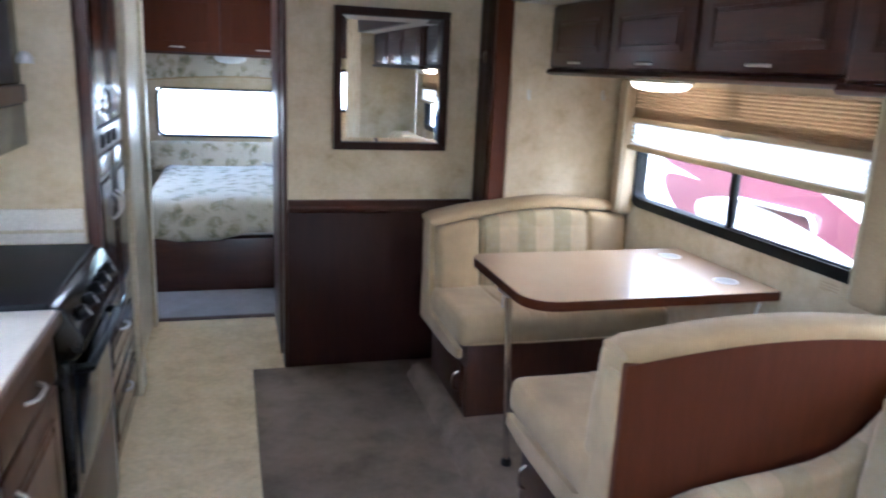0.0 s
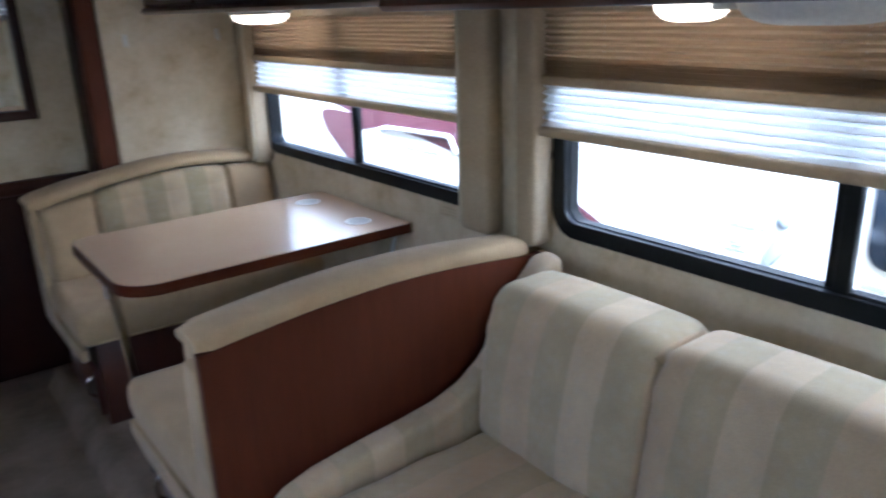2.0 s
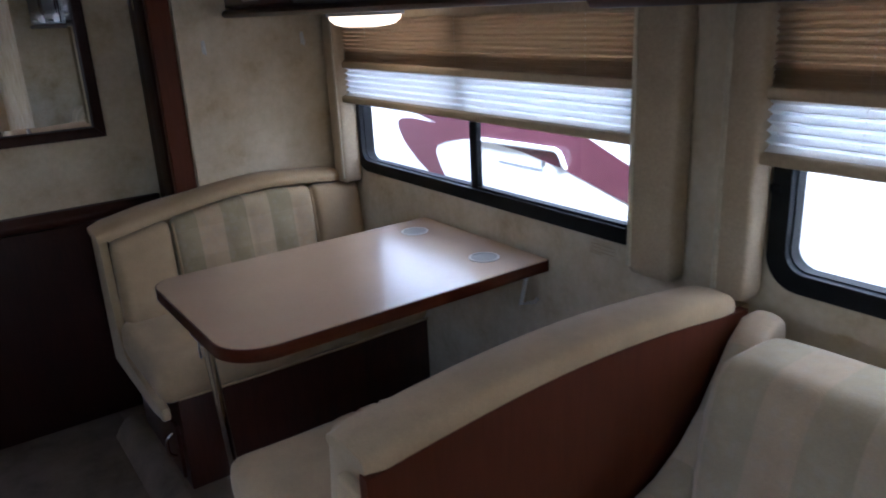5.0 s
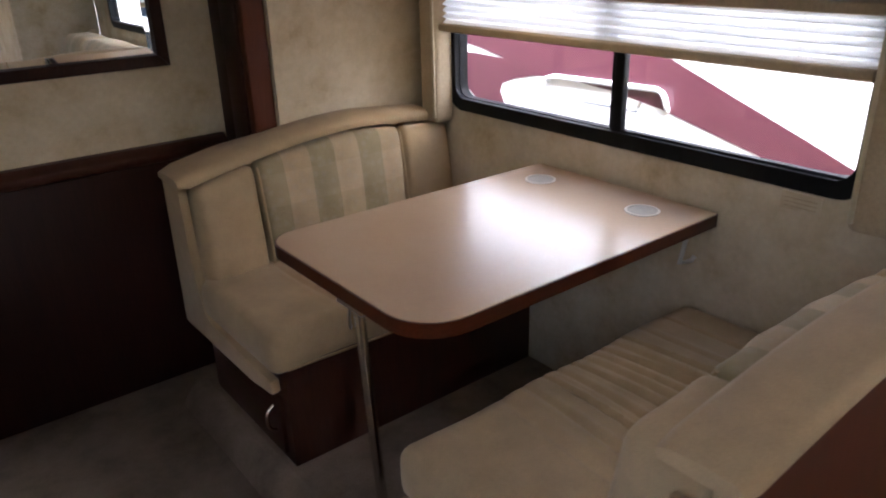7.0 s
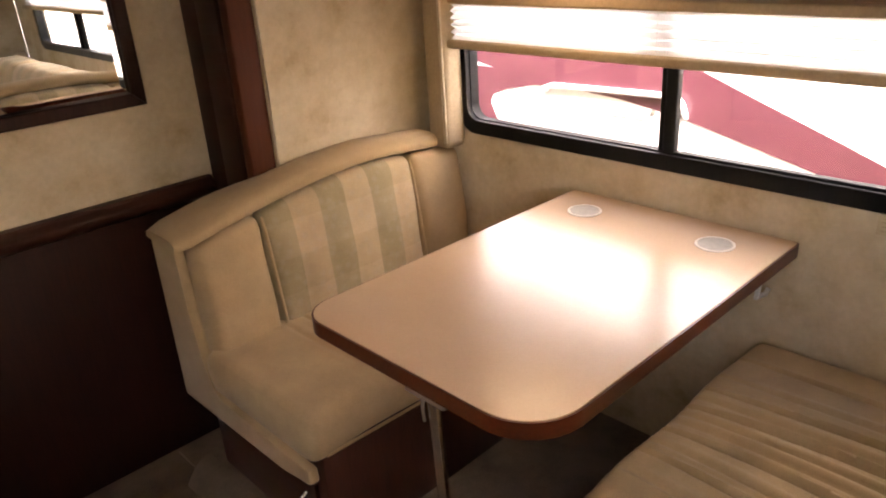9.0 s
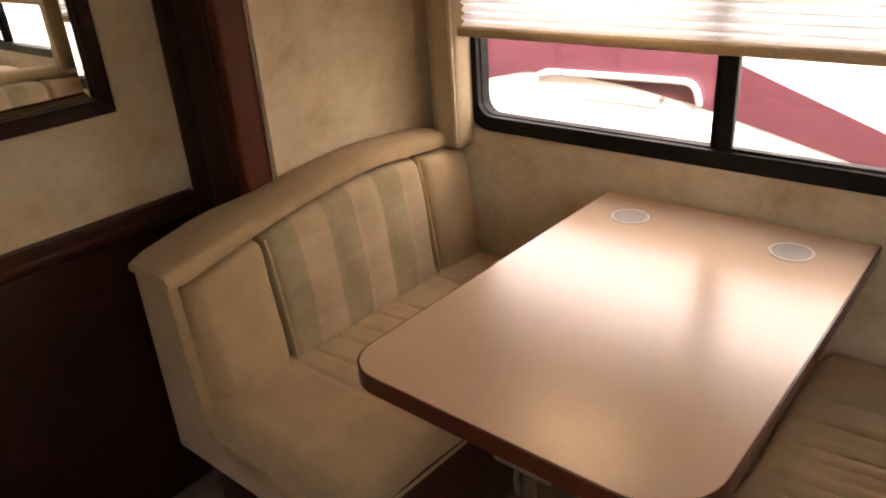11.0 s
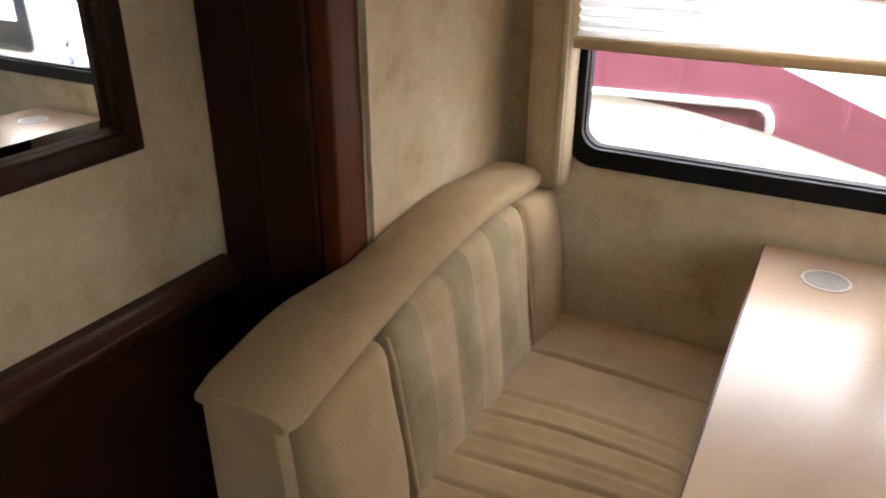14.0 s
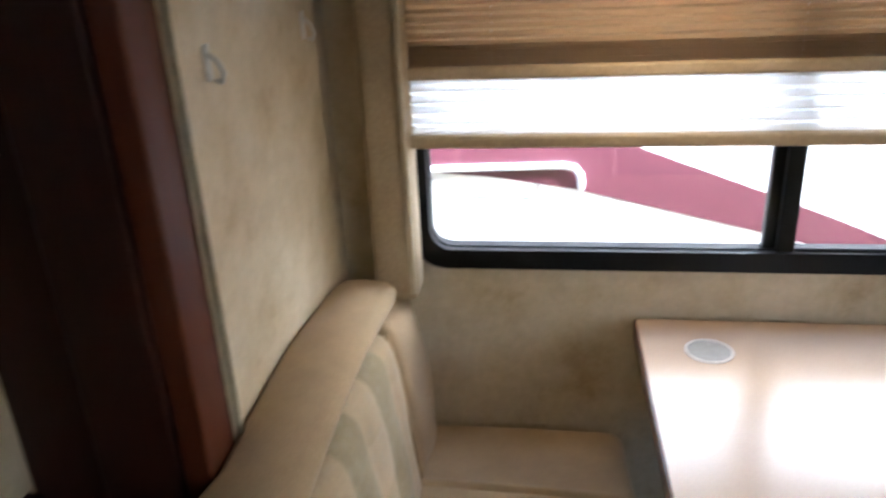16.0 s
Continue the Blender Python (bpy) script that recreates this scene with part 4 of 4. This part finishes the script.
part("handle", tube([(KX + 0.022, S0 + 0.06, KZ - 0.185), (KX + 0.060, S0 + 0.075, KZ - 0.188), (KX + 0.064, (S0 + S1) / 2, KZ - 0.190), (KX + 0.060, S1 - 0.09, KZ - 0.188), (KX + 0.022, S1 - 0.075, KZ - 0.185)], 0.013, 10), BLACK, door, "black bar handle")
part("storage_drawer", box(KX - 0.004, KX + 0.018, S0 + 0.006, S1 - 0.03, -0.05, 0.292, 0.005), OAKISH, st, "brown wood panel below the oven")
part("side_strip", box(KX - 0.004, KX + 0.016, S1 - 0.026, S1 - 0.004, FLOOR + 0.001, KZ - 0.15, 0.002), STEEL, st, "pale metal side strip")

single("wall_stove_end", box(LEFT_X + 0.001, KX - 0.03, 3.585, 3.63, FLOOR, CEIL - 0.001, 0), WALLPAPER, "cream wallpapered partition beside the stove", "wall", "structure")
bs = thing("backsplash", "pale laminate backsplash strip beside the stove", "backsplash", (0.0, 3.57, 0.86), kind="structure")
part("strip", box(LEFT_X + 0.002, KX - 0.035, 3.573, 3.584, KZ + 0.012, 0.955, 0.003), COUNTER, bs)
part("trim_bead", box(LEFT_X + 0.002, KX - 0.035, 3.568, 3.5725, 0.878, 0.890, 0.001), CREAM_TRIM, bs)

hood = thing("range_hood_microwave", "dark microwave oven with a wooden surround above the stove", "microwave", (-0.08, 3.0, 1.17))
part("hood_body", box(LEFT_X + 0.002, 0.125, 2.72, 3.45, 1.172, 1.295, 0.006), BLACK_GLOSS, hood)
part("wood_rail", box(LEFT_X + 0.002, 0.130, 2.72, 3.452, 1.2955, 1.345, 0.003), OAKISH, hood)
part("oven_body", box(LEFT_X + 0.002, 0.120, 2.73, 3.45, 1.3455, 1.62, 0.006), BLACK_GLOSS, hood)
part("oven_door", box(0.1205, 0.140, 2.74, 3.30, 1.355, 1.61, 0.005), BLACK, hood)
part("hood_lamp", lathe([(0.022, 1.3455), (0.022, 1.36), (0.012, 1.375), (0.002, 1.378)], (0.155, 3.36, 0.06), seg=16), STEEL, hood)

pan = thing("pantry_cabinet", "tall dark cherry pantry cabinet with stacked doors and bright handles", "cabinet", (0.0, 4.0, FLOOR))
P0, P1 = 3.632, 4.345
part("body", box(LEFT_X + 0.002, KX - 0.022, P0 + 0.001, P1, FLOOR + 0.001, CEIL - 0.002, 0.002), CHERRY, pan)
part("end_stile", box(KX - 0.029, KX + 0.010, 3.586, P0 + 0.0, FLOOR + 0.001, CEIL - 0.002, 0.004), CHERRY, pan)
for z0, z1 in ((1.20, 1.90), (0.50, 1.095), (0.26, 0.49), (-0.03, 0.25)):
    for a, b, hy in (((P0 + 0.01, 3.985, 3.95), (3.99, P1 - 0.008, 4.03)) if z1 - z0 > 0.4 else ((P0 + 0.01, P1 - 0.008, 3.99),)):
        hz = z0 + 0.08 if z0 > 1 else z1 - 0.34 * (z1 - z0)
        tall = z1 - z0 > 0.4
        raised_door(pan, KX - 0.021, a, b, z0, z1, CHERRY_GLOSS, (hy, hz), 1, (0, 0, 1) if tall else (0, 1, 0))
vp = part("control_plate", box(KX - 0.021, KX - 0.004, P0 + 0.05, P1 - 0.05, 1.105, 1.19, 0.003), STEEL, pan, "metal control plate with switches")
for k in range(3):
    part("switch", box(KX - 0.004, KX + 0.004, P0 + 0.16 + k * 0.13, P0 + 0.22 + k * 0.13, 1.125, 1.168, 0.002), BLACK, vp)

# ---- passage to the bedroom ----
single("wall_passage_left", box(LEFT_X, 0.235, 4.43, 5.370, FLOOR, CEIL, 0), CREAM_TRIM, "cream panelled wall of the passage", "wall", "structure")
single("trim_passage", box(0.237, 0.285, 4.349, 4.50, FLOOR + 0.001, CEIL - 0.002, 0.008, 3), CREAM_TRIM, "glossy cream corner trim at the end of the pantry", "trim", "structure")
single("trim_bedroom_jamb", box(0.237, 0.262, 5.270, 5.369, FLOOR + 0.001, CEIL - 0.002, 0.006, 3), CREAM_TRIM, "cream bedroom door jamb", "trim", "structure")
single("wall_passage_right", box(0.965, 1.02, REAR_Y + 0.051, 5.370, FLOOR, CEIL, 0), CHERRY, "dark wood wall of the passage", "wall", "structure")
single("trim_wainscot_end", box(0.926, 0.944, 4.545, 4.70, FLOOR + 0.001, CEIL - 0.002, 0.005, 3), CHERRY, "glossy dark cherry corner trim at the passage", "trim", "structure")
dr_ = thing("bedroom_door", "dark glossy cherry sliding door, open against the passage wall", "door", (0.94, 4.9, 0.0), kind="structure")
part("leaf", box(0.918, 0.962, 4.72, 5.360, FLOOR + 0.015, 1.93, 0.004), CHERRY, dr_)
part("knob", tube([(0.917, 5.300, 0.868), (0.885, 5.300, 0.868), (0.872, 5.320, 0.868), (0.868, 5.360, 0.866)], 0.009, 10), NICKEL, dr_, "nickel lever handle")
part("knob_plate", lathe([(0.026, 0.0), (0.024, 0.006), (0.012, 0.009)], (0.911, 5.300, 0.868), "X", 20), NICKEL, dr_)

# ---- bedroom ----
BY = 7.800
wb = bmesh.new()
for q in ((-0.76, 0.09, 0.0, 1.95), (1.42, 2.0, 0.0, 1.95), (0.09, 1.42, 0.0, 0.775), (0.09, 1.42, 1.175, 1.95)):
    add_box(wb, q[0], q[1], BY, BY + 0.06, q[2], q[3])
single("wall_bedroom_rear", wb, WALLPAPER, "cream wallpapered rear wall of the bedroom", "wall", "structure", smooth=False)
wall_with_holes("wall_bedroom_left", -0.76, -0.70, 5.370, BY - 0.001, FLOOR, CEIL, [(5.70, 6.75, 0.78, 1.45)], WALLPAPER, "cream wallpapered bedroom side wall")
wall_with_holes("wall_bedroom_right", 1.95, 2.01, 4.63, BY - 0.001, FLOOR, CEIL, [(6.1, 7.3, 0.78, 1.45)], WALLPAPER, "cream wallpapered bedroom side wall")
single("wall_bedroom_front_right", box(1.021, 1.949, 5.320, 5.370, FLOOR, CEIL, 0), WALLPAPER, "plain wall between bath and bedroom", "wall", "structure")
single("wall_bedroom_front_left", box(-0.699, LEFT_X - 0.001, 5.320, 5.370, FLOOR, CEIL, 0), WALLPAPER, "plain wall at the bedroom entrance", "wall", "structure")
single("ceiling_bedroom", box(-0.76, 2.01, 5.421, BY + 0.06, CEIL, CEIL + 0.05, 0), PLASTER, "off-white bedroom ceiling", "ceiling", "structure")
w3 = thing("window_3", "wide bedroom window with rounded corners over the bed", "window", (0.75, BY, 0.80), kind="structure")
part("window_frame", ring(rounded(0.085, 1.425, 0.765, 1.185, 0.07, 8), rounded(0.103, 1.407, 0.783, 1.167, 0.055, 8), 1, BY - 0.012, BY + 0.055), BLACK, w3)
pp = part("pane", box(0.10, 1.41, BY + 0.02, BY + 0.024, 0.78, 1.17, 0), GLASS, w3, smooth=False)
pp.visible_shadow = False


def quilt_material():
    m, n, l, b = material("patterned_quilt", (0.5, 0.5, 0.42), 0.9)
    v = coords(n, l)
    vo = n.new("ShaderNodeTexVoronoi")
    vo.inputs["Scale"].default_value = 13
    w = noise_tex(n, l, v, 6, 4)
    l.new(mix(n, l, 0.25, v, ramp(n, l, w, [(0, (0, 0, 0)), (1, (1, 1, 1))])), vo.inputs["Vector"])
    c = ramp(n, l, vo.outputs["Distance"], [(0.12, (0.22, 0.21, 0.13)), (0.34, (0.42, 0.37, 0.25)), (0.55, (0.60, 0.55, 0.44))])
    l.new(mix(n, l, ramp(n, l, noise_tex(n, l, v, 22, 4), [(0.50, (0, 0, 0)), (0.66, (0.7, 0.7, 0.7))]), c, (0.62, 0.57, 0.46)), b.inputs["Base Color"])
    bump(n, l, b, noise_tex(n, l, v, 18, 3), 0.5, 0.01)
    return m


QUILT = quilt_material()
bed = thing("bed", "made bed with floral sage quilt on dark wood base", "bed", (0.85, 6.900, 0.012))
part("base", box(0.19, 1.50, 5.905, BY - 0.01, -0.0475, 0.304, 0.006), CHERRY_X, bed)
part("mattress", soft(((0.17, 1.52), (5.900, BY - 0.012), (0.305, 0.530)), 0.05, (8, 10, 4)), PLASTIC, bed)


def quilt_shape(p, g):
    p = p.copy()
    edge = min(1, max(0, (6.110 - p.y) / 0.25))
    p.z += 0.018 * math.sin(p.x * 7 + p.y * 3) * math.sin(p.y * 4) * 0.5
    if g.z < 0.2:
        p.z += 0.016 * math.sin(p.x * 9) + 0.035 * max(0, (p.x - 0.35))
        p.y -= 0.010 * math.sin(p.x * 23)
    p.x -= 0.02 * (1 - g.z) * (1 if g.x < 0.1 else 0)
    return p


part("quilt", soft(((0.150, 1.54), (5.875, 7.500), (0.290, 0.565)), 0.06, (22, 24, 8), quilt_shape), QUILT, bed, "floral sage and cream quilt")
hb = thing("headboard", "low patterned upholstered headboard under the bedroom window", "headboard", (0.85, BY - 0.02, 0.58))
part("pad", soft(((0.02, 1.70), (BY - 0.09, BY - 0.013), (0.47, 0.735)), 0.03, (14, 5, 6)), QUILT, hb)
bc_ = thing("bedroom_overhead_cabinet", "dark cherry overhead cabinet across the bedroom's rear wall", "cabinet", (0.6, 7.600, 1.455))
part("body", box(-0.05, 1.90, 7.400, BY - 0.002, 1.455, CEIL - 0.003, 0.004), CHERRY_X, bc_)
for a, b in ((-0.03, 0.62), (0.63, 1.28), (1.29, 1.88)):
    d = part("door", box(a, b, 7.381, 7.399, 1.475, 1.94, 0.004), PANEL_RED, bc_)
    part("raised_panel", prism(rounded(a + 0.08, b - 0.08, 1.555, 1.86, 0.002, 1), 1, 7.372, 7.381, 0.006, 1), PANEL_RED, d, smooth=False)
    part("handle", pull(((a + b) / 2, 7.381, 1.512), (1, 0, 0), 0.10, (0, -1, 0)), NICKEL, d, "bowed nickel pull handle")
wr = thing("bedroom_wardrobe", "tall dark cherry wardrobe beside the bed", "wardrobe", (-0.2, 7.200, 0.0))
part("body", box(-0.69, -0.052, 7.000, BY - 0.002, -0.0475, CEIL - 0.003, 0.004), CHERRY, wr)
part("end_stile", box(-0.060, -0.015, 6.960, 6.999, -0.0475, CEIL - 0.003, 0.004), PANEL_RED, wr)
vl = thing("bedroom_valance", "patterned fabric window valance over the bed", "valance", (0.75, 7.700, 1.2))
pts = [(-0.01, 1.19)] + [(-0.01 + 1.70 * i / 20, 1.235 + 0.055 * math.sin(math.pi * i / 20)) for i in range(21)] + [(1.69, 1.19), (1.69, 1.453), (-0.01, 1.453)]
part("board", prism(pts, 1, BY - 0.10, BY - 0.06, 0.006), QUILT, vl)
part("piping", tube([(-0.01 + 1.70 * i / 20, BY - 0.102, 1.237 + 0.055 * math.sin(math.pi * i / 20)) for i in range(21)], 0.006, 6), TAN, vl)
bl = thing("bedroom_light", "white oval light under the bedroom cabinet", "lamp", (0.66, 7.520, 1.44))
part("lens", lathe([(0.13, 0.0), (0.12, -0.03), (0.08, -0.05), (0.01, -0.056)], (0.70, 7.540, 1.4545), seg=28), PLASTIC, bl)

# ---- windscreen behind ----
ws = thing("window_front", "wide front windscreen", "window", (0.8, FRONT_Y, 0.85), kind="structure")
part("window_frame", ring(rounded(LEFT_X + 0.08, 1.22, 0.83, 1.37, 0.08, 6), rounded(LEFT_X + 0.12, 1.18, 0.87, 1.33, 0.06, 6), 1, FRONT_Y - 0.055, FRONT_Y + 0.008), BLACK, ws)
pf = part("pane", box(LEFT_X + 0.1, 1.20, FRONT_Y - 0.03, FRONT_Y - 0.025, 0.85, 1.35, 0), GLASS, ws, smooth=False)
pf.visible_shadow = False

fc = thing("front_overhead_cabinet", "dark cherry overhead cabinet above the front windscreen", "cabinet", (0.6, FRONT_Y + 0.2, 1.50))
part("body", box(LEFT_X + 0.002, 1.62, FRONT_Y + 0.001, FRONT_Y + 0.35, 1.50, CEIL - 0.003, 0.004), CHERRY_X, fc)
part("panel", box(LEFT_X + 0.05, 1.58, FRONT_Y + 0.351, FRONT_Y + 0.37, 1.54, CEIL - 0.06, 0.004), CHERRY_X, fc)
# Unseen window in the left wall, added for daylight across the kitchen.
w4 = thing("fill_window_4", "unseen window above the worktop, added to let daylight in from the left", "window", (LEFT_X, 1.65, 1.02), kind="structure")
part("window_frame", ring(rounded(1.03, 2.77, 1.04, 1.48, 0.05, 6), rounded(1.07, 2.73, 1.08, 1.44, 0.04, 6), 0, LEFT_X - 0.055, LEFT_X + 0.008), BLACK, w4)
p4 = part("pane", box(LEFT_X - 0.03, LEFT_X - 0.026, 1.05, 2.75, 1.06, 1.46, 0), GLASS, w4, smooth=False)
p4.visible_shadow = False

# Neither bedroom side window is seen; both are added to light the bed.
for nm, xa, ya, yb, lab in (("fill_window_5", -0.73, 5.70, 6.75, "unseen side window on the wardrobe side, added to light the bedroom"), ("fill_window_6", 1.98, 6.1, 7.3, "unseen side window beside the bed, added to light the bedroom")):
    ww = thing(nm, lab, "window", (xa, (ya + yb) / 2, 0.78), kind="structure")
    part("window_frame", ring(rounded(ya - 0.02, yb + 0.02, 0.76, 1.47, 0.05, 6), rounded(ya + 0.02, yb - 0.02, 0.80, 1.43, 0.04, 6), 0, xa - 0.035, xa + 0.035), BLACK, ww)
    pb = part("pane", box(xa - 0.002, xa + 0.002, ya, yb, 0.78, 1.45, 0), GLASS, ww, smooth=False)
    pb.visible_shadow = False

# ---- outside ----
GROUND = -0.95
asphalt = mottled("gravel_lot", [(0.3, (0.20, 0.19, 0.175)), (0.7, (0.30, 0.285, 0.26))], 3, 60, 0.9, 0.6, 0.01)
gb = bmesh.new()
bmesh.ops.create_grid(gb, x_segments=8, y_segments=8, size=400)
bmesh.ops.translate(gb, verts=gb.verts[:], vec=(0, 0, GROUND))
single("ground", gb, asphalt, "pale gravel lot", "ground", "structure")
GELCOAT = mottled("white_gelcoat", [(0.3, (0.76, 0.77, 0.78)), (0.7, (0.82, 0.82, 0.82))], 2, 30, 0.3, 0.02)
MAROON = mottled("maroon_vinyl_graphic", [(0.3, (0.075, 0.019, 0.031)), (0.7, (0.098, 0.028, 0.042))], 5, 60, 0.35, 0.05)
GREY_PRINT = mottled("grey_print", [(0.3, (0.20, 0.22, 0.25)), (0.7, (0.28, 0.30, 0.33))], 20, 90, 0.5)
NX = 3.30
rv = thing("parked_motorhome", "white parked motorhome with a maroon swoosh graphic alongside", "motorhome", (NX + 1.2, 2.5, GROUND))
part("body", prism(rounded(-2.6, 8.4, GROUND + 0.38, 2.35, 0.12, 6), 0, NX, NX + 2.4, 0.02), GELCOAT, rv)
SWOOSH = [(5.122, 0.965), (4.994, 0.929), (4.855, 0.910), (4.690, 0.878), (4.813, 0.881), (4.941, 0.883), (5.026, 0.876), (5.069, 0.853), (5.064, 0.816), (5.016, 0.752), (4.962, 0.714), (4.877, 0.656), (4.770, 0.602), (4.674, 0.570), (4.642, 0.602), (4.690, 0.666), (4.722, 0.725), (4.706, 0.763), (4.631, 0.792), (4.482, 0.824), (4.321, 0.831), (4.054, 0.811), (3.809, 0.773), (3.627, 0.729), (3.285, 0.645), (3.040, 0.581), (2.719, 0.490), (2.452, 0.431), (2.719, 0.538), (3.036, 0.674), (3.253, 0.760), (3.511, 0.857), (3.806, 0.971), (4.054, 1.056), (4.428, 1.158), (4.855, 1.200), (5.283, 1.179)]
sb = bmesh.new()
vs = [sb.verts.new((NX - 0.0015, y, z)) for y, z in SWOOSH]
f = sb.faces.new(vs)
f.normal_update()
bmesh.ops.triangulate(sb, faces=[f])
ext = bmesh.ops.extrude_face_region(sb, geom=sb.faces[:])
bmesh.ops.translate(sb, verts=[v for v in ext["geom"] if isinstance(v, bmesh.types.BMVert)], vec=(-0.002, 0, 0))
part("swoosh_graphic", sb, MAROON, rv, "maroon swoosh graphic", smooth=False)
part("grab_rail", tube([(NX - 0.001, 4.412, 0.811), (NX - 0.022, 4.402, 0.824), (NX - 0.014, 4.369, 0.835), (NX - 0.014, 4.108, 0.842), (NX - 0.014, 3.835, 0.848), (NX - 0.024, 3.804, 0.842), (NX - 0.022, 3.790, 0.822), (NX - 0.016, 3.786, 0.795), (NX - 0.001, 3.786, 0.775)], 0.0115, 10), GELCOAT, rv, "white looped grab rail")
part("rail_lock", lathe([(0.010, 0), (0.010, -0.006), (0.004, -0.008)], (NX - 0.002, 3.915, 0.778), "X", 14), STEEL, rv)
part("marking", box(NX - 0.003, NX - 0.0005, 3.926, 4.215, 0.743, 0.752, 0), GREY_PRINT, rv, "thin grey printed bar")
part("door_seam", box(NX - 0.002, NX - 0.0004, 2.137, 2.143, GROUND + 0.5, 1.9, 0), GREY_PRINT, rv)
part("door_lock", lathe([(0.024, 0), (0.024, -0.006), (0.018, -0.010), (0.003, -0.011)], (NX - 0.001, 2.191, 0.769), "X", 22), GREY_PRINT, rv, "round grey door lock")
hp = [(2.193, 0.725), (2.169, 0.703), (2.171, 0.674), (2.189, 0.657), (2.212, 0.633), (2.223, 0.599), (2.244, 0.591), (2.242, 0.623), (2.225, 0.674), (2.212, 0.711)]
part("door_handle", prism(hp, 0, NX - 0.028, NX - 0.0005, 0.006), GREY_PRINT, rv, "dark grey curved door handle")
for y0, y1, z in ((2.277, 2.368, 0.727), (2.247, 2.268, 0.730)):
    part("marking", box(NX - 0.003, NX - 0.0005, y0, y1, z - 0.006, z + 0.006, 0), GREY_PRINT, rv, "short grey printed bar")
ov_ = [(2.343 + 0.066 * math.cos(a), 0.646 + 0.026 * math.sin(a)) for a in [2 * math.pi * i / 32 for i in range(32)]]
ovi = [(2.343 + 0.061 * math.cos(a), 0.646 + 0.022 * math.sin(a)) for a in [2 * math.pi * i / 32 for i in range(32)]]
part("oval_badge", ring(ov_, ovi, 0, NX - 0.003, NX - 0.0005), GREY_PRINT, rv, "oval outline badge")
part("badge_bar", box(NX - 0.003, NX - 0.0005, 2.303, 2.384, 0.637, 0.646, 0), GREY_PRINT, rv)
part("badge_bar", box(NX - 0.003, NX - 0.0005, 2.32, 2.362, 0.652, 0.660, 0), GREY_PRINT, rv)
wn_ = part("side_window", prism(rounded(0.83, 1.939, 0.690, 1.31, 0.05, 6), 0, NX - 0.012, NX - 0.0005, 0.003), DARK_TINT, rv, "dark tinted side window")
part("window_sticker", box(NX - 0.0145, NX - 0.0122, 1.740, 1.867, 0.843, 0.940, 0), GELCOAT, wn_, "white paper notice in the window")
part("skirt_band", box(NX - 0.004, NX - 0.0005, -2.5, 1.95, 0.622, 0.638, 0), GREY_PRINT, rv)
for yy in (-1.0, 6.3):
    wh = part("wheel", lathe([(0.20, 0.0), (0.36, 0.01), (0.38, 0.05), (0.38, 0.20), (0.36, 0.24), (0.20, 0.25)], (NX + 0.02, yy, GROUND + 0.38), "X", 32), RUBBER, rv)
    part("rim", lathe([(0.20, -0.005), (0.17, 0.02), (0.05, 0.03)], (NX + 0.02, yy, GROUND + 0.38), "X", 24), STEEL, wh)
